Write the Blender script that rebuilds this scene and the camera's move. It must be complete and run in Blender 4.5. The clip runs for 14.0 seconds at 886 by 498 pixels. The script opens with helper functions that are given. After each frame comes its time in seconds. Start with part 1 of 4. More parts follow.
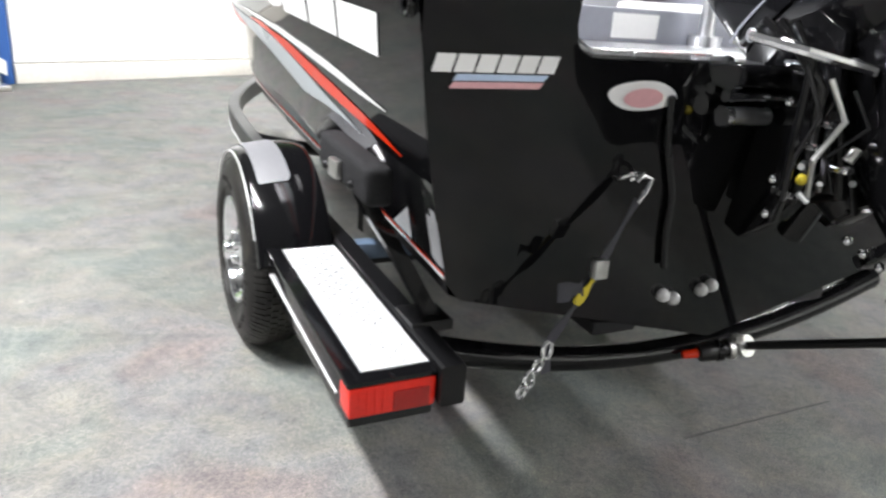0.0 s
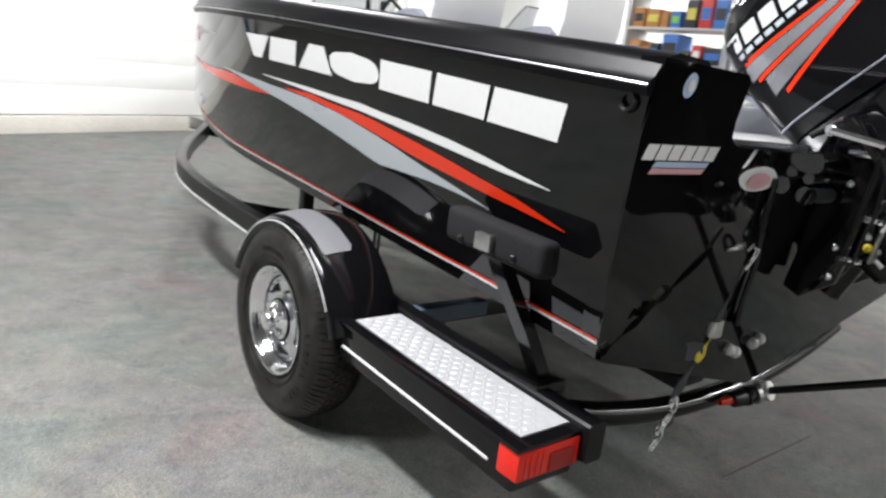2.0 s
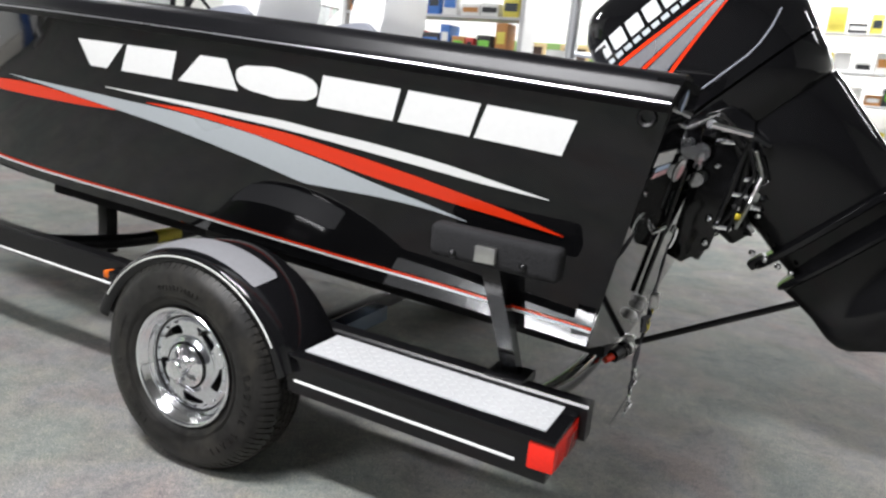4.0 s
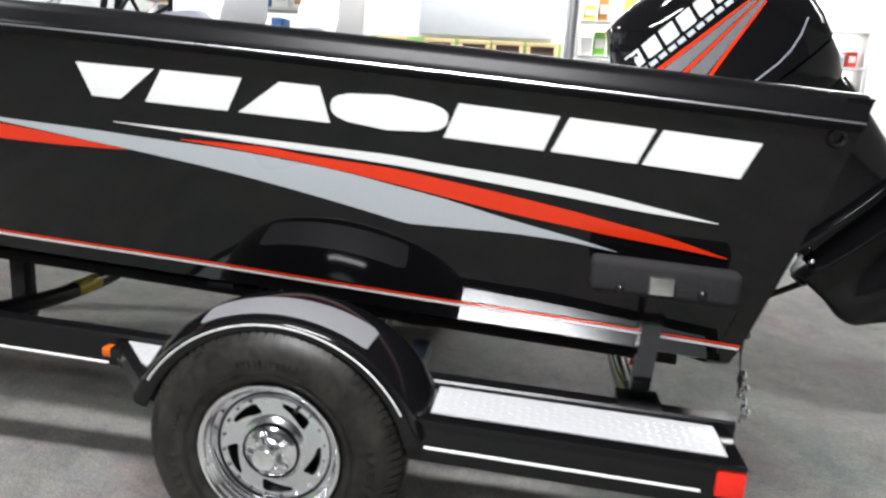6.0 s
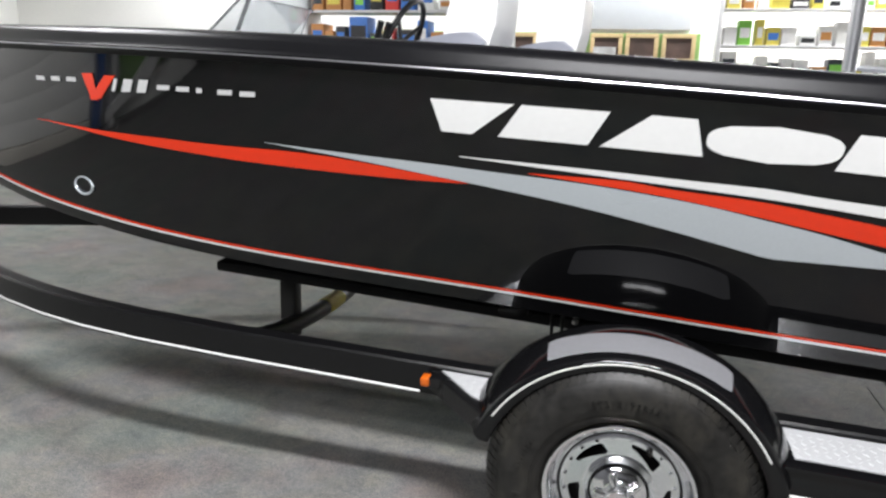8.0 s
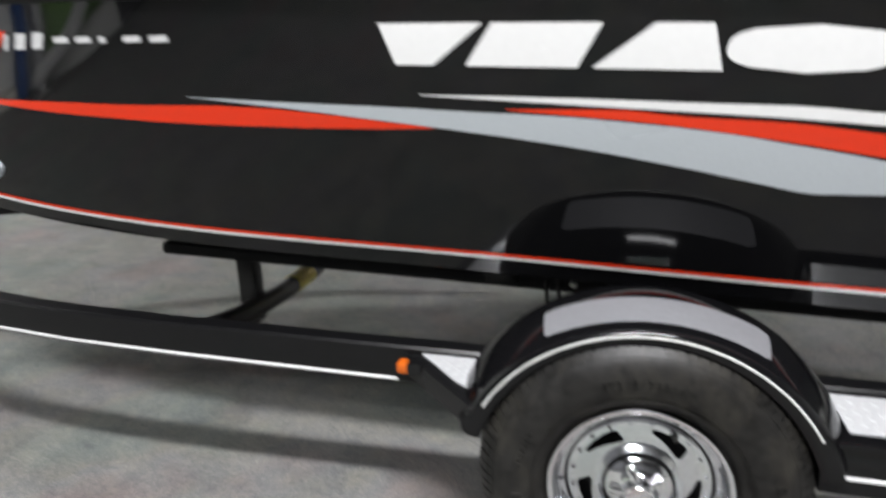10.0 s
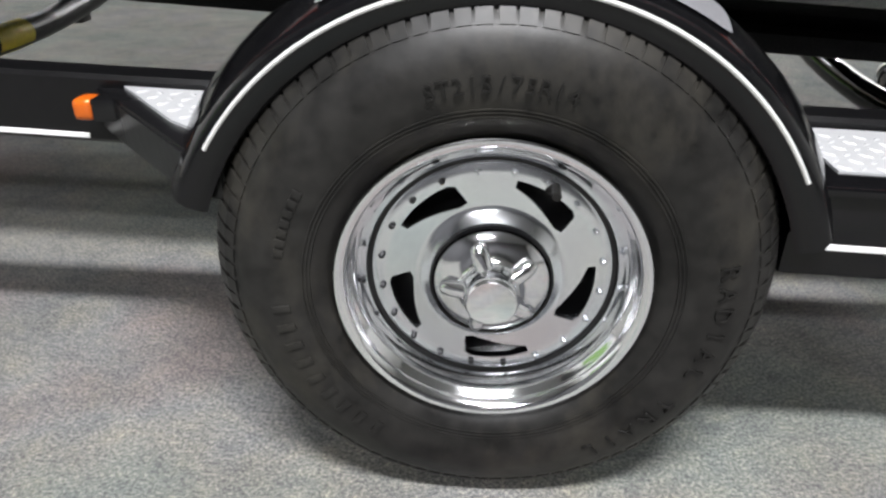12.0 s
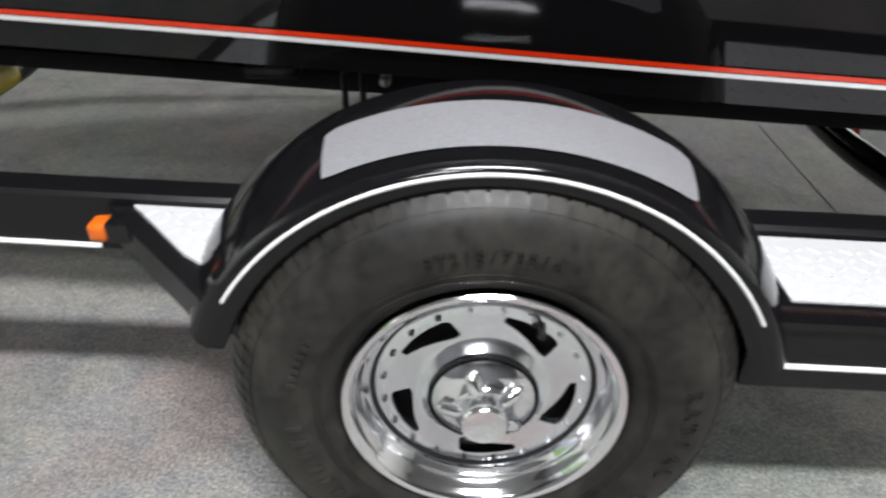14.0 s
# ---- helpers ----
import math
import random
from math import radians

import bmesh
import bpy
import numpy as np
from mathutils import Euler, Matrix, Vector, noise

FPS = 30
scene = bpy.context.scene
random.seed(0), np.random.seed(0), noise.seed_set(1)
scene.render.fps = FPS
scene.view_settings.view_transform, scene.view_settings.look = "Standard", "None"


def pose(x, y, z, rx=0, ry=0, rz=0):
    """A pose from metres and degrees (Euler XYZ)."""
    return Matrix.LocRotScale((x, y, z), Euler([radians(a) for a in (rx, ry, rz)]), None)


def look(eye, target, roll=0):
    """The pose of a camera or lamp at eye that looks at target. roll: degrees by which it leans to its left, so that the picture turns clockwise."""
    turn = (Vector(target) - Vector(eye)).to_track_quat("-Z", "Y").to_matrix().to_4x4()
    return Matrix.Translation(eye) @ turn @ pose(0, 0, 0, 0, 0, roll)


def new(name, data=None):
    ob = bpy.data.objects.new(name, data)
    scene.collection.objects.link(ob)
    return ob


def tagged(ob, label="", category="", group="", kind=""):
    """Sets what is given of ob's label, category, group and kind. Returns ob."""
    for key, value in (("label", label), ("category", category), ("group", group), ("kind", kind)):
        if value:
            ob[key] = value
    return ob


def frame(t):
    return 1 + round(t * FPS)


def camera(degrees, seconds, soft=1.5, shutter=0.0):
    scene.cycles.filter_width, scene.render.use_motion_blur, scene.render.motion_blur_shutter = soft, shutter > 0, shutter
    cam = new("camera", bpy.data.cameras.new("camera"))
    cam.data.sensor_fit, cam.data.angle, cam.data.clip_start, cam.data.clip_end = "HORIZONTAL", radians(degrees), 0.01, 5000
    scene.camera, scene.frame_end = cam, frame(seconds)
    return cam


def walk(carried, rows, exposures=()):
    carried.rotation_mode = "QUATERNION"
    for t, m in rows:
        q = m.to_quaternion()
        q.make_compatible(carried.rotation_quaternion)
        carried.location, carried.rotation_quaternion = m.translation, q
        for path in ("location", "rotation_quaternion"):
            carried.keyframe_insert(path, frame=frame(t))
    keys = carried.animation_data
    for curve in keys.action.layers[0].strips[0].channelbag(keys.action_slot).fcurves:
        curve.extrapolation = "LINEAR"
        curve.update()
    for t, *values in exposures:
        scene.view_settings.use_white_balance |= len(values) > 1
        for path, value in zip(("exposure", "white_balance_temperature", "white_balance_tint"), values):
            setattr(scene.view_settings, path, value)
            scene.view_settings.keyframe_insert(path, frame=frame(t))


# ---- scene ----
cam = camera(63.4, 14.0, soft=2.4, shutter=0.5)
EXPOSURES = [(0, 0.82), (0.5, 0.6), (1, 0.4), (2, 0.22), (3, 0.25), (5.5, 0.36), (6.5, 0.3), (7.5, 0.15), (10, 0.22), (10.5, 0.3), (11, 0.36), (12.5, 0.43), (14, 0.46)]
PATH = [
    (0, (2.401, -0.432, 1.216), (0.715, 0.412, 0.547), 4.2),
    (0.5, (2.48, -0.565, 1.239), (0.745, 0.192, 0.595), 3.6),
    (1, (2.405, -0.817, 1.253), (0.709, 0.052, 0.647), 4.5),
    (1.5, (2.287, -0.972, 1.22), (0.64, 0.034, 0.693), 5.7),
    (2, (2.106, -1.072, 1.21), (0.608, 0.164, 0.734), 6.7),
    (2.5, (1.966, -1.217, 1.227), (0.645, 0.212, 0.766), 6.9),
    (3, (1.86, -1.397, 1.231), (0.728, 0.191, 0.785), 6.5),
    (3.2, (1.824, -1.429, 1.23), (0.739, 0.191, 0.787), 6.3),
    (5.3, (0.932, -1.653, 1.234), (0.539, 0.258, 0.792), 4.1),
    (5.5, (0.862, -1.665, 1.226), (0.507, 0.256, 0.794), 4.2),
    (6, (0.621, -1.605, 1.258), (0.364, 0.329, 0.817), 3.2),
    (6.5, (0.421, -1.557, 1.308), (0.211, 0.378, 0.848), 2.5),
    (7, (0.211, -1.575, 1.326), (-0.041, 0.353, 0.857), 3.1),
    (7.5, (0.029, -1.645, 1.317), (-0.346, 0.266, 0.862), 2.8),
    (7.7, (0.001, -1.661, 1.33), (-0.471, 0.226, 0.862), 2.2),
    (9.8, (-0.113, -1.426, 1.242), (-0.603, 0.45, 0.75), -1.4),
    (10, (-0.059, -1.344, 1.245), (-0.527, 0.513, 0.67), -2.5),
    (10.5, (-0.003, -1.117, 1.173), (-0.325, 0.637, 0.268), -4.2),
    (11, (-0.048, -0.866, 1.002), (-0.214, 0.825, -0.053), -3.0),
    (11.5, (-0.034, -0.777, 0.811), (-0.162, 0.985, -0.127), -0.7),
    (12, (-0.023, -0.755, 0.778), (-0.107, 1.0, -0.177), 0.6),
    (12.5, (-0.035, -0.745, 0.789), (-0.119, 1.022, -0.144), 2.0),
    (13, (-0.073, -0.714, 0.895), (-0.153, 1.006, -0.123), 2.9),
    (13.5, (-0.112, -0.723, 0.974), (-0.196, 0.981, -0.07), 3.2),
    (14, (-0.05, -0.714, 1.017), (-0.065, 0.97, -0.063), 0.8),
]
walk(cam, [(t, look(eye, target, roll)) for t, eye, target, roll in PATH], EXPOSURES)

# ---------------------------------------------------------------- light
world = bpy.data.worlds.new("showroom_air")
scene.world = world
world.use_nodes = True
world.node_tree.nodes["Background"].inputs[0].default_value = (0.9, 0.95, 1.0, 1)
world.node_tree.nodes["Background"].inputs[1].default_value = 0.04


def strip_light(name, x, y, z, sx, sy, power, rz=0.0):
    lamp = bpy.data.lights.new(name, "AREA")
    lamp.shape, lamp.size, lamp.size_y, lamp.energy = "RECTANGLE", sx, sy, power
    lamp.color = (1.0, 1.0, 1.03)
    ob = new(name, lamp)
    ob.matrix_world = pose(x, y, z, 0, 0, rz)
    return ob


# ---------------------------------------------------------------- materials
def mat(name, color, rough=0.5, metal=0.0, var=0.12, scale=30.0, bump=0.0, coat=0.0, big=1.2, bumpscale=None, spec=0.5):
    m = bpy.data.materials.new(name)
    m.use_nodes = True
    nt = m.node_tree
    b = nt.nodes["Principled BSDF"]
    b.inputs["Roughness"].default_value = rough
    b.inputs["Metallic"].default_value = metal
    b.inputs["Coat Weight"].default_value = coat
    b.inputs["Coat Roughness"].default_value = 0.03
    b.inputs["Specular IOR Level"].default_value = spec
    tc = nt.nodes.new("ShaderNodeTexCoord")
    n1 = nt.nodes.new("ShaderNodeTexNoise")
    n1.inputs["Scale"].default_value, n1.inputs["Detail"].default_value = scale, 6
    n2 = nt.nodes.new("ShaderNodeTexNoise")
    n2.inputs["Scale"].default_value, n2.inputs["Detail"].default_value = big, 3
    nt.links.new(tc.outputs["Object"], n1.inputs["Vector"])
    nt.links.new(tc.outputs["Object"], n2.inputs["Vector"])
    add = nt.nodes.new("ShaderNodeMath")
    add.operation = "ADD"
    nt.links.new(n1.outputs["Fac"], add.inputs[0])
    nt.links.new(n2.outputs["Fac"], add.inputs[1])
    ramp = nt.nodes.new("ShaderNodeMapRange")
    ramp.inputs["From Min"].default_value, ramp.inputs["From Max"].default_value = 0.6, 1.4
    ramp.inputs["To Min"].default_value, ramp.inputs["To Max"].default_value = 1 - var, 1 + var
    nt.links.new(add.outputs[0], ramp.inputs["Value"])
    mul = nt.nodes.new("ShaderNodeVectorMath")
    mul.operation = "SCALE"
    mul.inputs[0].default_value = color
    nt.links.new(ramp.outputs["Result"], mul.inputs["Scale"])
    nt.links.new(mul.outputs["Vector"], b.inputs["Base Color"])
    if rough > 0.02:
        rr = nt.nodes.new("ShaderNodeMapRange")
        rr.inputs["From Min"].default_value, rr.inputs["From Max"].default_value = 0.3, 0.7
        rr.inputs["To Min"].default_value, rr.inputs["To Max"].default_value = rough * 0.85, min(1, rough * 1.15)
        nt.links.new(n2.outputs["Fac"], rr.inputs["Value"])
        nt.links.new(rr.outputs["Result"], b.inputs["Roughness"])
    if bump:
        bn = nt.nodes.new("ShaderNodeBump")
        bn.inputs["Strength"].default_value, bn.inputs["Distance"].default_value = 1.0, bump
        src = n1
        if bumpscale:
            src = nt.nodes.new("ShaderNodeTexNoise")
            src.inputs["Scale"].default_value, src.inputs["Detail"].default_value = bumpscale, 4
            nt.links.new(tc.outputs["Object"], src.inputs["Vector"])
        nt.links.new(src.outputs["Fac"], bn.inputs["Height"])
        nt.links.new(bn.outputs["Normal"], b.inputs["Normal"])
    return m


GEL = mat("black_gelcoat", (0.0045, 0.0045, 0.005), 0.04, 0, 0.2, 60, coat=0.0, spec=0.36)
BLACKGLOSS = mat("black_gloss_paint", (0.004, 0.004, 0.0045), 0.1, 0, 0.25, 80, 0.0001, spec=0.36)
BLACKSATIN = mat("black_satin_paint", (0.006, 0.006, 0.0065), 0.3, 0, 0.3, 60, 0.0004, spec=0.4)

RAILBLACK = mat("black_rail_paint", (0.005, 0.005, 0.0055), 0.32, 0, 0.3, 60, 0.0003, spec=0.3)
CAPBLACK = mat("black_gunwale_gelcoat", (0.004, 0.004, 0.0048), 0.34, 0, 0.25, 60, 0.0002, spec=0.13)
DARKGREY = mat("dark_grey_rivet", (0.018, 0.018, 0.02), 0.42, 0, 0.2, 200, 0.0003)
# strong mottling in the rubber colour stands for uneven sheen as well as dust
RUBBER = mat("tyre_rubber", (0.0105, 0.0100, 0.0092), 0.44, 0, 0.95, 45, 0.0006, big=8, spec=0.32)


def scuffed(m, tint, scale, lo, hi, stretch):
    """Uneven dusty scuffs over a material's own colour."""
    nt = m.node_tree
    b = nt.nodes["Principled BSDF"]
    old = b.inputs["Base Color"].links[0].from_socket
    tc, mp = nt.nodes.new("ShaderNodeTexCoord"), nt.nodes.new("ShaderNodeMapping")
    mp.inputs["Scale"].default_value = stretch
    n = nt.nodes.new("ShaderNodeTexNoise")
    n.inputs["Scale"].default_value, n.inputs["Detail"].default_value, n.inputs["Roughness"].default_value = scale, 7, 0.68
    r = nt.nodes.new("ShaderNodeMapRange")
    r.inputs["From Min"].default_value, r.inputs["From Max"].default_value, r.inputs["To Max"].default_value = lo, hi, 0.85
    mix = nt.nodes.new("ShaderNodeMixRGB")
    mix.inputs["Color2"].default_value = (*tint, 1)
    nt.links.new(tc.outputs["Object"], mp.inputs["Vector"])
    nt.links.new(mp.outputs["Vector"], n.inputs["Vector"])
    nt.links.new(n.outputs["Fac"], r.inputs["Value"])
    nt.links.new(r.outputs["Result"], mix.inputs["Fac"])
    nt.links.new(old, mix.inputs["Color1"])
    nt.links.new(mix.outputs["Color"], b.inputs["Base Color"])


scuffed(RUBBER, (0.034, 0.031, 0.025), 7.0, 0.5, 0.68, (1, 1, 0.6))
CARPETBLACK = mat("black_bunk_carpet", (0.022, 0.022, 0.023), 0.95, 0, 0.5, 300, 0.002, spec=0.1)
CHROME = mat("chrome", (0.92, 0.93, 0.95), 0.095, 1.0, 0.03, 40)
CHROMEDULL = mat("chrome_disc", (0.82, 0.84, 0.87), 0.17, 1.0, 0.06, 60, 0.0001)
STEEL = mat("galvanised_steel", (0.6, 0.6, 0.58), 0.35, 1.0, 0.15, 50, 0.0002)
ALU = mat("aluminium", (0.75, 0.76, 0.78), 0.3, 1.0, 0.06, 60)
DIAMOND = mat("bright_aluminium_tread", (0.76, 0.77, 0.78), 0.17, 0.45, 0.05, 80, 0.0002)
WHITE = mat("white_vinyl", (0.85, 0.85, 0.84), 0.25, 0, 0.03, 60)
RED = mat("red_vinyl", (0.76, 0.036, 0.006), 0.22, 0, 0.04, 60)
SILVER = mat("silver_vinyl", (0.52, 0.56, 0.59), 0.3, 0.15, 0.05, 150)
STRIPEMETAL = mat("brushed_silver_stripe", (0.42, 0.42, 0.44), 0.28, 0.75, 0.12, 90)
PALEGREY = mat("pale_grey_vinyl", (0.6, 0.6, 0.6), 0.4, 0, 0.08, 60)
PAD = mat("grey_grit_tape", (0.16, 0.161, 0.17), 0.5, 0, 0.45, 330, 0.001, spec=0.6)
REDLENS = mat("red_lamp_lens", (0.7, 0.018, 0.008), 0.15, 0, 0.12, 90, 0.0005)
DARKRED = mat("dark_red_lens", (0.3, 0.008, 0.005), 0.2, 0, 0.15, 90)
AMBER = mat("amber_lens", (0.5, 0.10, 0.008), 0.15, 0, 0.12, 60)
YELLOW = mat("yellow_tape", (0.62, 0.5, 0.03), 0.5, 0, 0.15, 60)
WEB = mat("grey_webbing", (0.055, 0.055, 0.065), 0.8, 0, 0.3, 250, 0.0008)
WALLWHITE = mat("white_wall_paint", (0.86, 0.86, 0.83), 0.6, 0, 0.03, 20, 0.0005)
DARKWALL = mat("dark_unseen_wall", (0.09, 0.09, 0.095), 0.6, 0, 0.08, 12, 0.0005)
DOORWHITE = mat("white_roller_door", (0.88, 0.88, 0.85), 0.4, 0, 0.02, 10)
KERB = mat("pale_concrete_kerb", (0.72, 0.69, 0.62), 0.8, 0, 0.15, 25, 0.001)
TRIMWHITE = mat("white_trim_line", (0.55, 0.55, 0.53), 0.35, 0, 0.2, 60)
SEAM = mat("dark_seam", (0.12, 0.12, 0.118), 0.95, 0, 0.3, 200, spec=0.1)
GREEN = mat("green_wall_paint", (0.22, 0.38, 0.12), 0.6, 0, 0.06, 15, 0.0004)
BLUE = mat("blue_post_paint", (0.03, 0.1, 0.32), 0.4, 0, 0.08, 20)
TANWOOD = mat("tan_wood_frame", (0.55, 0.42, 0.22), 0.5, 0, 0.15, 25)
DARKPICT = mat("dark_display_board", (0.08, 0.05, 0.04), 0.5, 0, 0.4, 8)
GREYBOARD = mat("grey_display_board", (0.52, 0.55, 0.57), 0.55, 0, 0.04, 10)
SEATGREY = mat("grey_seat_vinyl", (0.26, 0.27, 0.31), 0.45, 0, 0.08, 40)
SEATWHITE = mat("white_seat_vinyl", (0.78, 0.78, 0.77), 0.45, 0, 0.04, 120, 0.0005)
CEILINGWHITE = mat("ceiling_white", (0.3, 0.3, 0.3), 0.8, 0, 0.04, 6)
GLASSM = bpy.data.materials.new("tinted_windshield")
GLASSM.use_nodes = True
GLASSM.node_tree.nodes["Principled BSDF"].inputs["Transmission Weight"].default_value = 0.9
GLASSM.node_tree.nodes["Principled BSDF"].inputs["Roughness"].default_value = 0.02
GLASSM.node_tree.nodes["Principled BSDF"].inputs["Base Color"].default_value = (0.75, 0.78, 0.8, 1)


def carpet_material():
    m = bpy.data.materials.new("showroom_carpet")
    m.use_nodes = True
    nt = m.node_tree
    b = nt.nodes["Principled BSDF"]
    b.inputs["Roughness"].default_value = 0.85
    b.inputs["Specular IOR Level"].default_value = 0.25
    tc = nt.nodes.new("ShaderNodeTexCoord")

    def noise_node(scale, detail, rough=0.5):
        n = nt.nodes.new("ShaderNodeTexNoise")
        n.inputs["Scale"].default_value, n.inputs["Detail"].default_value, n.inputs["Roughness"].default_value = scale, detail, rough
        nt.links.new(tc.outputs["Object"], n.inputs["Vector"])
        return n

    def ramp_node(src, stops):
        r = nt.nodes.new("ShaderNodeValToRGB")
        el = r.color_ramp.elements
        el[0].position, el[0].color = stops[0][0], (*stops[0][1], 1)
        el[1].position, el[1].color = stops[-1][0], (*stops[-1][1], 1)
        for p, c in stops[1:-1]:
            e = el.new(p)
            e.color = (*c, 1)
        nt.links.new(src, r.inputs["Fac"])
        return r

    tint = ramp_node(noise_node(1.6, 3).outputs["Fac"], [(0.34, (0.82, 0.91, 0.9)), (0.44, (0.95, 1.0, 0.96)), (0.5, (1, 0.985, 0.95)), (0.56, (0.97, 0.98, 1.01)), (0.66, (1.04, 0.92, 0.925))])
    shade = ramp_node(noise_node(4.5, 8, 0.65).outputs["Fac"], [(0.28, (0.128, 0.128, 0.124)), (0.5, (0.166, 0.166, 0.161)), (0.72, (0.205, 0.203, 0.195))])
    grain = ramp_node(noise_node(185, 4, 0.8).outputs["Fac"], [(0.34, (0.4, 0.4, 0.41)), (0.5, (0.97, 0.97, 0.97)), (0.62, (1.6, 1.57, 1.5)), (0.7, (2.1, 2.0, 1.75))])
    blotch = ramp_node(noise_node(46, 6, 0.75).outputs["Fac"], [(0.32, (0.76, 0.78, 0.8)), (0.5, (1, 1, 1)), (0.68, (1.24, 1.22, 1.15))])
    stain = ramp_node(noise_node(11, 5, 0.7).outputs["Fac"], [(0.3, (0.78, 0.8, 0.82)), (0.48, (1, 1, 1)), (0.7, (1.14, 1.12, 1.04))])
    mix = shade.outputs["Color"]
    for other in (tint, stain, blotch, grain):
        v = nt.nodes.new("ShaderNodeVectorMath")
        v.operation = "MULTIPLY"
        nt.links.new(mix, v.inputs[0])
        nt.links.new(other.outputs["Color"], v.inputs[1])
        mix = v.outputs["Vector"]
    nt.links.new(mix, b.inputs["Base Color"])
    bn = nt.nodes.new("ShaderNodeBump")
    bn.inputs["Distance"].default_value = 0.002
    nt.links.new(noise_node(200, 3).outputs["Fac"], bn.inputs["Height"])
    nt.links.new(bn.outputs["Normal"], b.inputs["Normal"])
    return m


CARPET = carpet_material()


# ---------------------------------------------------------------- builders
def part(name, bm, material, parent=None, label="", smooth=True):
    bmesh.ops.recalc_face_normals(bm, faces=bm.faces)
    me = bpy.data.meshes.new(name)
    bm.to_mesh(me)
    bm.free()
    me.materials.append(material)
    if smooth:
        me.set_sharp_from_angle(angle=radians(38))
        for p in me.polygons:
            p.use_smooth = True
    ob = new(name, me)
    if parent:
        ob.parent = parent
        ob.matrix_parent_inverse = parent.matrix_world.inverted()
    if label:
        tagged(ob, label=label)
    return ob


def thing(name, at, label, category, group="", kind=""):
    e = new(name)
    e.empty_display_size = 0.1
    e.location = at
    e.matrix_world = Matrix.Translation(at)
    return tagged(e, label, category, group, kind)


def box(x0, x1, y0, y1, z0, z1, bevel=0.0, bm=None, seg=2):
    own = bmesh.new()
    vs = [own.verts.new((x, y, z)) for x in (x0, x1) for y in (y0, y1) for z in (z0, z1)]
    for f in ((0, 1, 3, 2), (4, 6, 7, 5), (0, 4, 5, 1), (2, 3, 7, 6), (0, 2, 6, 4), (1, 5, 7, 3)):
        own.faces.new([vs[i] for i in f])
    if bevel:
        bmesh.ops.bevel(own, geom=own.edges[:], offset=bevel, segments=seg, affect="EDGES", profile=0.6)
    return merge(bm, own)


def merge(bm, own):
    if bm is None:
        return own
    me = bpy.data.meshes.new("tmp")
    own.to_mesh(me)
    own.free()
    bm.from_mesh(me)
    bpy.data.meshes.remove(me)
    return bm


def loft(rings, closed=True, caps=True, bm=None):
    bm = bm or bmesh.new()
    rows = [[bm.verts.new(p) for p in r] for r in rings]
    n = len(rows[0])
    for a, b in zip(rows, rows[1:]):
        for i in range(n if closed else n - 1):
            j = (i + 1) % n
            bm.faces.new((a[i], a[j], b[j], b[i]))
    if caps and closed:
        bm.faces.new(rows[0][::-1])
        bm.faces.new(rows[-1])
    return bm


def tube(points, r, seg=10, bm=None, caps=True):
    pts = [Vector(p) for p in points]
    rings, up = [], None
    for i, p in enumerate(pts):
        d = (pts[min(i + 1, len(pts) - 1)] - pts[max(i - 1, 0)]).normalized()
        if up is None:
            up = Vector((0, 0, 1)) if abs(d.z) < 0.9 else Vector((1, 0, 0))
        side = d.cross(up).normalized()
        up = side.cross(d).normalized()
        rr = r[i] if isinstance(r, (list, tuple)) else r
        rings.append([p + (side * math.cos(a) + up * math.sin(a)) * rr for a in (2 * math.pi * k / seg for k in range(seg))])
    return loft(rings, True, caps, bm)


def sweep_rect(points, w, h, bm=None, bevel=0.006):
    """A box tube along a path that lies flat: w across, h upright."""
    pts = [Vector(p) for p in points]
    rings = []
    c = bevel
    prof = [(-w / 2 + c, -h / 2), (w / 2 - c, -h / 2), (w / 2, -h / 2 + c), (w / 2, h / 2 - c), (w / 2 - c, h / 2), (-w / 2 + c, h / 2), (-w / 2, h / 2 - c), (-w / 2, -h / 2 + c)]
    for i, p in enumerate(pts):
        d = pts[min(i + 1, len(pts) - 1)] - pts[max(i - 1, 0)]
        d.z = 0
        d.normalize()
        side = Vector((-d.y, d.x, 0))
        rings.append([p + side * a + Vector((0, 0, b)) for a, b in prof])
    return loft(rings, True, True, bm)


def lathe_y(profile, c, seg=96, bm=None, a0=0.0, a1=360.0):
    """Turn (radius, y) pairs round the axis that runs along y through c."""
    bm = bm or bmesh.new()
    full = abs(a1 - a0) >= 359.9
    n = seg if full else seg + 1
    rows = []
    for k in range(n):
        a = radians(a0 + (a1 - a0) * k / seg)
        rows.append([bm.verts.new((c[0] + r * math.cos(a), c[1] + y, c[2] + r * math.sin(a))) for r, y in profile])
    for k in range(seg):
        a, b = rows[k], rows[(k + 1) % n]
        for i in range(len(profile) - 1):
            bm.faces.new((a[i], a[i + 1], b[i + 1], b[i]))
    return bm


def prism(outline, y0, y1, bm=None, bevel=0.0):
    """An outline in x and z, pulled from y0 to y1."""
    own = bmesh.new()
    a = [own.verts.new((x, y0, z)) for x, z in outline]
    b = [own.verts.new((x, y1, z)) for x, z in outline]
    own.faces.new(a)
    own.faces.new(b[::-1])
    for i in range(len(a)):
        j = (i + 1) % len(a)
        own.faces.new((a[i], b[i], b[j], a[j]))
    if bevel:
        bmesh.ops.bevel(own, geom=own.edges[:], offset=bevel, segments=2, affect="EDGES", profile=0.6)
    return merge(bm, own)


